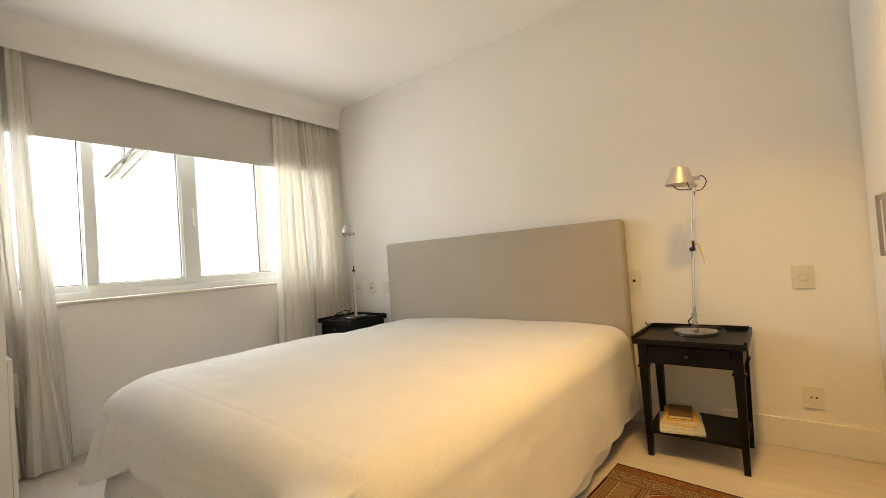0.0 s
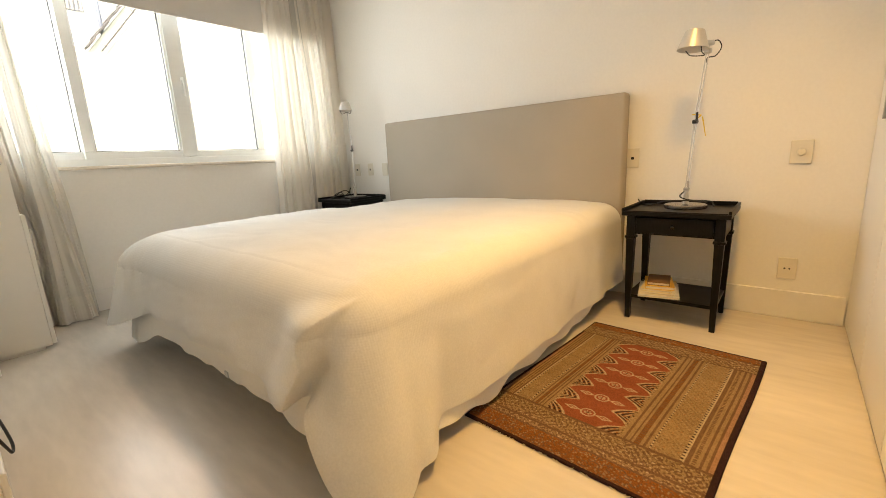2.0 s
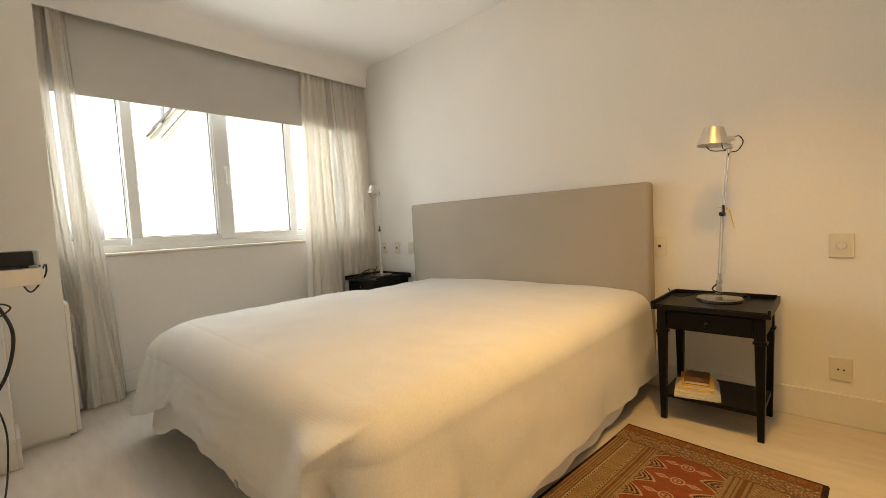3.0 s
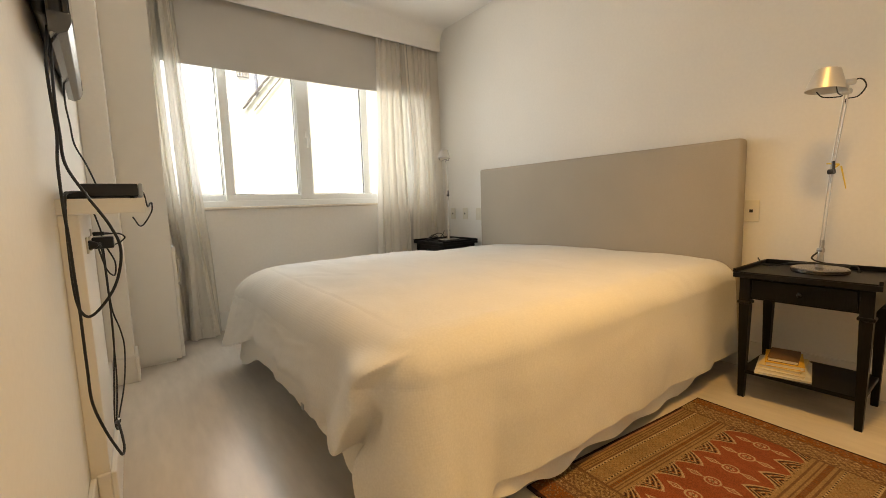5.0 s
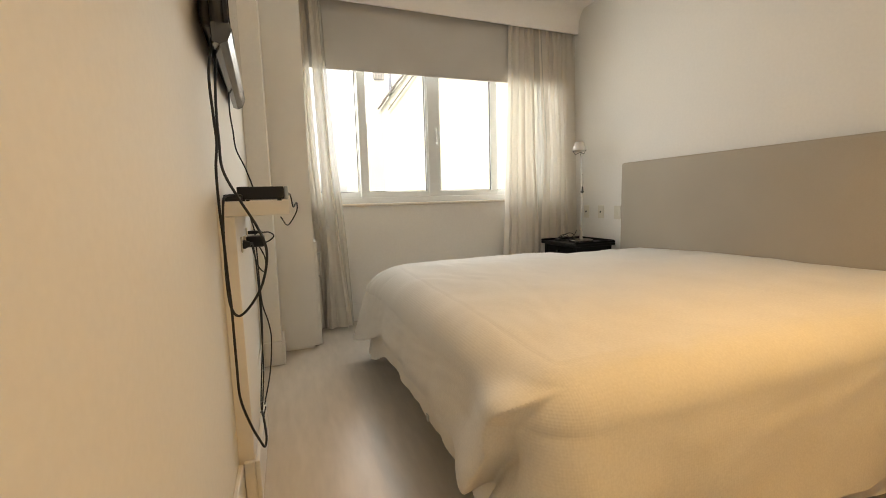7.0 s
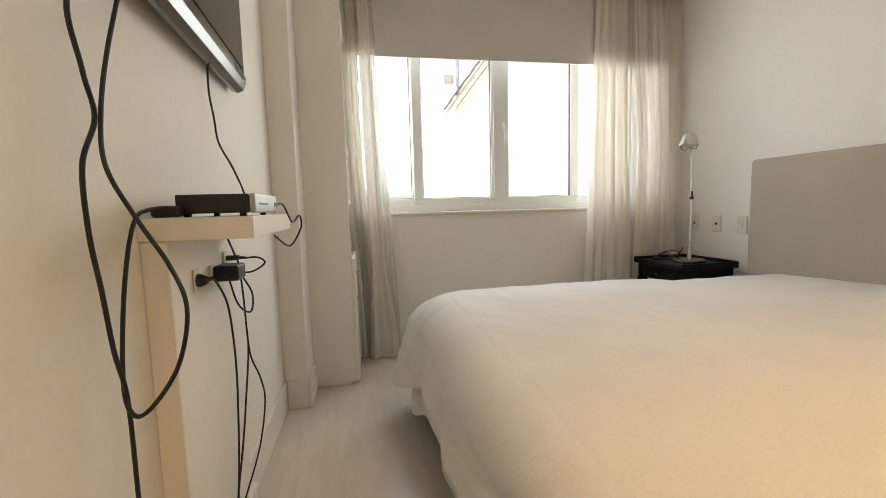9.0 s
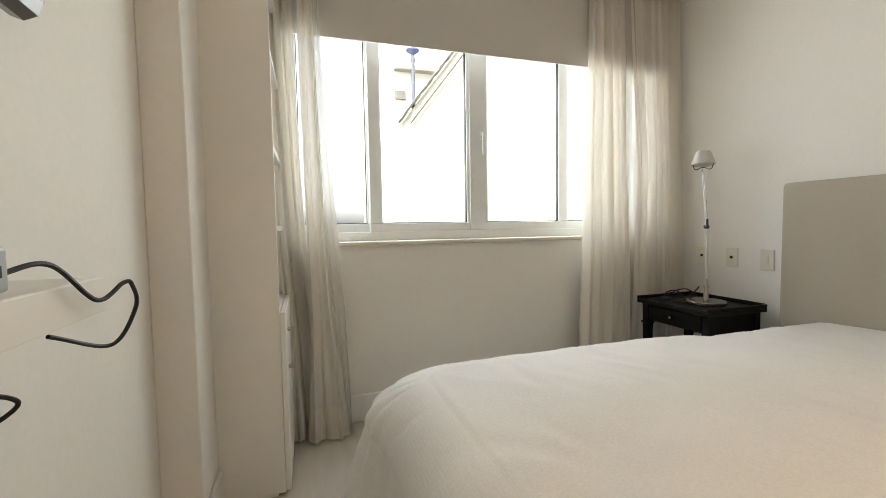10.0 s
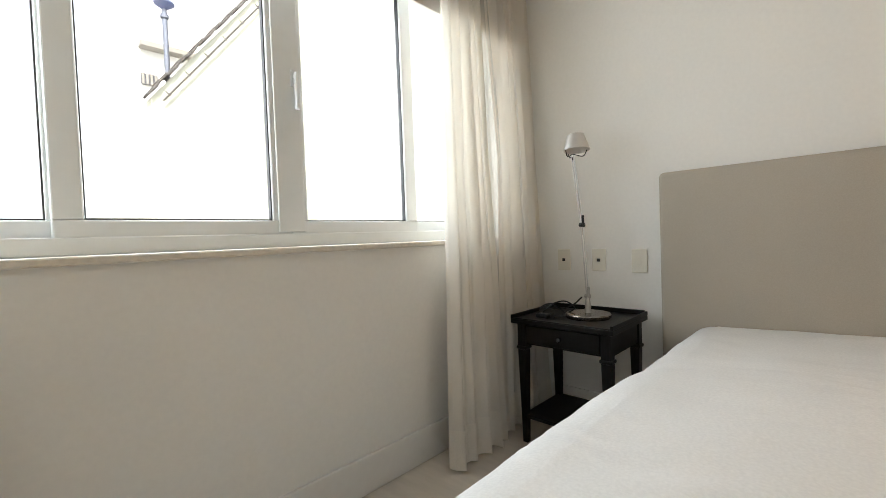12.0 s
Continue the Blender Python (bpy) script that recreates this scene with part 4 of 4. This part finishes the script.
cable("thin black power cords hanging below the shelf", [
    [(-2.787, -2.045, 0.866), (-2.785, -2.013, 0.845), (-2.785, -1.955, 0.785), (-2.785, -1.930, 0.70), (-2.785, -1.922, 0.60), (-2.787, -1.925, 0.50), (-2.79, -1.94, 0.36), (-2.805, -1.93, 0.20), (-2.80, -1.94, 0.18), (-2.80, -2.0, 0.22)],
    [(-2.80, -1.88, 0.962), (-2.79, -1.85, 0.905), (-2.79, -1.815, 0.87), (-2.79, -1.793, 0.78), (-2.79, -1.783, 0.68), (-2.79, -1.782, 0.60), (-2.79, -1.838, 0.48), (-2.80, -1.86, 0.36), (-2.81, -1.91, 0.22), (-2.805, -1.925, 0.174), (-2.795, -1.90, 0.20)],
    [(-2.79, -1.783, 0.66), (-2.785, -1.775, 0.58), (-2.770, -1.745, 0.50), (-2.764, -1.735, 0.42), (-2.775, -1.79, 0.30), (-2.80, -1.88, 0.20)],
    [(-2.762, -1.834, 0.888), (-2.738, -1.815, 0.886), (-2.722, -1.80, 0.870), (-2.74, -1.81, 0.852), (-2.765, -1.83, 0.846), (-2.79, -1.84, 0.86)],
    [(-2.80, -1.88, 0.84), (-2.785, -1.86, 0.76), (-2.765, -1.82, 0.73), (-2.76, -1.81, 0.78), (-2.78, -1.83, 0.84)]], 0.0027)


def power_adapter():
    t = thing("power_adapter", (-2.82, -1.91, 0.862), "black power adapter plugged into an ivory socket", "adapter")
    part("plate", b_(0, 0.008, -0.058, 0.004, -0.024, 0.024, bevel=0.002), M_PLATE, t)
    part("body", b_(0.008, 0.068, -0.050, 0.020, -0.020, 0.020, bevel=0.005), M_PLASTIC, t)


def wall_plug():
    t = thing("wall_plug", (-2.82, -2.052, 0.862), "black mains plug in an ivory socket", "plug")
    part("plate", b_(0, 0.006, -0.014, 0.014, -0.027, 0.027, bevel=0.002), M_PLATE, t)
    bm = bmesh.new()
    rod(bm, (0.006, 0, 0), (0.012, 0, 0), 0.0155, 0.0155)
    rod(bm, (0.012, 0, 0), (0.028, 0, 0), 0.0155, 0.008)
    rod(bm, (0.024, -0.004, 0), (0.035, 0.012, 0.003), 0.006, 0.004)
    part("body", bm, M_PLASTIC, t, smooth=True)


def small_plug():
    t = thing("flat_plug", (-2.82, -1.838, 0.890), "small flat black plug in an ivory socket under the shelf", "plug")
    part("plate", b_(0, 0.006, -0.018, 0.018, -0.020, 0.020, bevel=0.002), M_PLATE, t)
    bm = b_(0.006, 0.040, -0.010, 0.010, -0.007, 0.007, bevel=0.003)
    rod(bm, (0.038, 0, 0), (0.060, 0.004, -0.002), 0.005, 0.003, 10)
    part("body", bm, M_PLASTIC, t)


power_adapter()
wall_plug()
small_plug()


# ---- ceiling lamps ----
for lx, ly, watts in LAMPS:
    t = thing("downlight", (lx, ly, TOP), "small round recessed ceiling lamp glowing warm", "ceiling lamp")
    part("rim", lathe(bmesh.new(), [(0.062, -0.001), (0.080, -0.001), (0.080, -0.008), (0.062, -0.012), (0.062, -0.001)], 40), M_TRIM, t, smooth=True)
    part("lens", lathe(bmesh.new(), [(0.001, -0.004), (0.062, -0.004)], 40), M_BULB, t, "glowing warm lens")


# ---- rug ----
def rug():
    L, Wd = 1.10, 0.757
    t = thing("rug", (-0.613, -2.992, 0.0), "small red and brown hand-knotted oriental rug with medallions", "rug", "", 176.0)
    nu, nv = 440, 300
    u = np.linspace(0, L, nu + 1)
    v = np.linspace(0, Wd, nv + 1)
    U, V = np.meshgrid(u, v, indexing="ij")
    rng = np.random.default_rng(5)
    # the two long borders differ in width
    edge_v = np.minimum(V * 1.38, Wd - V)
    edge_u = np.minimum(U * 1.40, L - U)
    tan, brown, dark, red, orange, cream, pink = [np.array(c) for c in ((0.225, 0.150, 0.075), (0.125, 0.068, 0.040), (0.030, 0.014, 0.014), (0.195, 0.056, 0.030), (0.215, 0.078, 0.026), (0.33, 0.255, 0.15), (0.26, 0.145, 0.085))]
    col = np.zeros(U.shape + (3,)) + tan
    w = 2 * np.pi

    def put(mask, c):
        col[mask] = c

    speck = np.repeat(np.repeat(rng.random((nu // 2 + 1, nv // 2 + 1)), 2, 0), 2, 1)[:nu + 1, :nv + 1]

    # long side bands, from the edge inwards
    edges = [0.0, 0.020, 0.032, 0.040, 0.050, 0.056, 0.066, 0.076, 0.082, 0.094, 0.100, 0.106, 0.188, 0.194, 0.204, 0.210, 0.222, 0.238, 0.246, 0.252, 0.264, 0.270, 0.285]
    tones = [dark, pink, brown, tan, brown, tan, brown, tan, brown, cream, dark, tan, dark, tan, brown, tan, brown, tan, brown, tan, brown, tan]
    for a, b, c in zip(edges, edges[1:], tones):
        put((edge_v >= a) & (edge_v < b), c)
    put((edge_v > 0.100) & (edge_v < 0.106) & (np.sin(U * w / 0.016) > -0.2), cream)
    put((edge_v > 0.188) & (edge_v < 0.194) & (np.sin(U * w / 0.016) > -0.2), cream)
    put((edge_v > 0.222) & (edge_v < 0.238) & (np.sin(U * w / 0.013) > 0.2), orange * 0.7)
    put((edge_v > 0.066) & (edge_v < 0.076) & (np.sin(U * w / 0.011) > 0.3), tan)
    wide = (edge_v > 0.108) & (edge_v < 0.186)
    put(wide & (0.5 * np.sin(U * w / 0.022) * np.sin(edge_v * w / 0.020) + 1.4 * (speck - 0.5) > 0.30), 0.5 * (brown + tan))
    put(wide & (np.sin(U * w / 0.022 + 2) * np.sin(edge_v * w / 0.020 + 1) + 0.8 * (speck - 0.5) > 0.90), 0.5 * (cream + tan))
    put(wide & (np.sin(U * w / 0.044 + 1) * np.sin(edge_v * w / 0.040 + 2) > 0.90), 0.5 * (orange + tan))
    # the field
    f0, f1, g0, g1 = 0.160, L - 0.225, 0.285 / 1.38, Wd - 0.285
    field = (U > f0) & (U < f1) & (V > g0) & (V < g1)
    put(field, red)
    n_med = 6
    step = (f1 - f0) / n_med
    cu = np.abs(((U - f0) % step) - step / 2)
    vv = np.abs(V - (g0 + g1) / 2)
    half = (g1 - g0) / 2
    cb = step / 2 - cu
    reach = half - 0.072 + 1.25 * cb + 0.012 * np.sin((U - f0) * w / step)
    zig = vv > reach
    nest = np.sin((vv - reach) * w / 0.021)
    put(field & zig, brown)
    put(field & zig & (nest < -0.35), dark)
    put(field & zig & (nest > 0.45), tan)
    put(field & zig & (nest > 0.80), cream)
    put(field & zig & (np.sin(U * w / 0.030) * np.sin(V * w / 0.026) > 0.72), orange)
    rim = np.abs(vv - reach)
    put(field & (rim < 0.0026), cream)
    put(field & (np.abs(vv - half) < 0.008) & (np.sin(U * w / 0.014) > 0.1), tan)
    d = np.sqrt((cu / 0.024) ** 2 + (vv / 0.027) ** 2)
    put(field & (d < 1.0), cream)
    put(field & (d < 0.78), red)
    put(field & (d < 0.52) & (np.sin(np.arctan2(cu, vv) * 8) > -0.2), cream)
    put(field & (d < 0.20), brown)
    d2 = (cu / 0.013) + (np.abs(vv - 0.058) / 0.032)
    put(field & (d2 < 1.0), cream)
    put(field & (d2 < 0.55), red)
    put(field & (d2 < 0.25), cream)
    # end bands
    ends = edge_u < 0.225
    put(ends, tan)
    put(ends & (0.6 * np.sin(U * w / 0.020 + 1.5 * np.sin(V * w / 0.05)) * np.sin(V * w / 0.022) + 1.4 * (speck - 0.5) > 0.0), brown)
    put(ends & (np.sin(U * w / 0.026 + 2) * np.sin(V * w / 0.026 + 2) + 1.0 * (speck - 0.5) > 0.85), cream)
    put((edge_u > 0.215) & (edge_u < 0.225), brown)
    put((edge_u > 0.120) & (edge_u < 0.128), brown)
    put(edge_u < 0.088, orange * 0.82)
    put((edge_u < 0.088) & (speck > 0.86), tan)
    put((edge_u < 0.088) & (speck < 0.16), brown)
    put((edge_u > 0.088) & (edge_u < 0.096), brown)
    put(edge_u < 0.014, dark)
    put((Wd - V < 0.018) | (V < 0.006), dark)
    col *= (1 + 0.55 * (rng.random(U.shape) - 0.5))[..., None]
    band = 1 + 0.16 * (np.interp(np.arange(nu + 1), np.arange(0, nu + 1, 8), rng.random(len(np.arange(0, nu + 1, 8)))) - 0.5)
    col *= band[:, None, None]
    Z = 0.009 + 0.0007 * rng.random(U.shape)
    Z[[0, -1], :] = 0.002
    Z[:, [0, -1]] = 0.002
    wave = 0.004 * np.sin(U * 5.0 + 0.5)
    co = np.stack([U, -(V + wave) * -1.0, Z], -1).reshape(-1, 3)
    ids = np.arange((nu + 1) * (nv + 1)).reshape(nu + 1, nv + 1)
    quads = np.stack([ids[:-1, :-1], ids[1:, :-1], ids[1:, 1:], ids[:-1, 1:]], -1).reshape(-1, 4)
    me = bpy.data.meshes.new("woven_surface")
    me.from_pydata(co.tolist(), [], quads.tolist())
    at = me.color_attributes.new("wool", "FLOAT_COLOR", "POINT")
    at.data.foreach_set("color", np.concatenate([col.reshape(-1, 3), np.ones((co.shape[0], 1))], 1).astype(np.float32).ravel())
    m = material("rug_wool", (0.3, 0.1, 0.05), 0.95, bump=0.3, bump_scale=600, spec=0.1)
    a = m.node_tree.nodes.new("ShaderNodeAttribute")
    a.attribute_name = "wool"
    m.node_tree.links.new(a.outputs["Color"], m.node_tree.nodes["Principled BSDF"].inputs["Base Color"])
    me.materials.append(m)
    woven = new("woven_surface", me)
    woven.parent = t
    bm = bmesh.new()
    r = random.Random(3)
    for end in (0.0, L):
        sg = -1 if end == 0 else 1
        for i in range(150):
            if r.random() < 0.72:
                continue
            y = Wd * (i + r.random()) / 150
            a0 = Vector((end - sg * 0.002, y, 0.004))
            b0 = a0 + Vector((sg * (0.006 + 0.016 * r.random() ** 2), 0.05 * (r.random() - 0.5), -0.0025))
            rod(bm, a0, b0, 0.0016, 0.0008, 5)
    fr = part("fringe", bm, material("rug_fringe", (0.64, 0.56, 0.42), 0.95, grain=0.1), t, "short worn cream fringe")
    tagged(fr, kind="stuff")


rug()
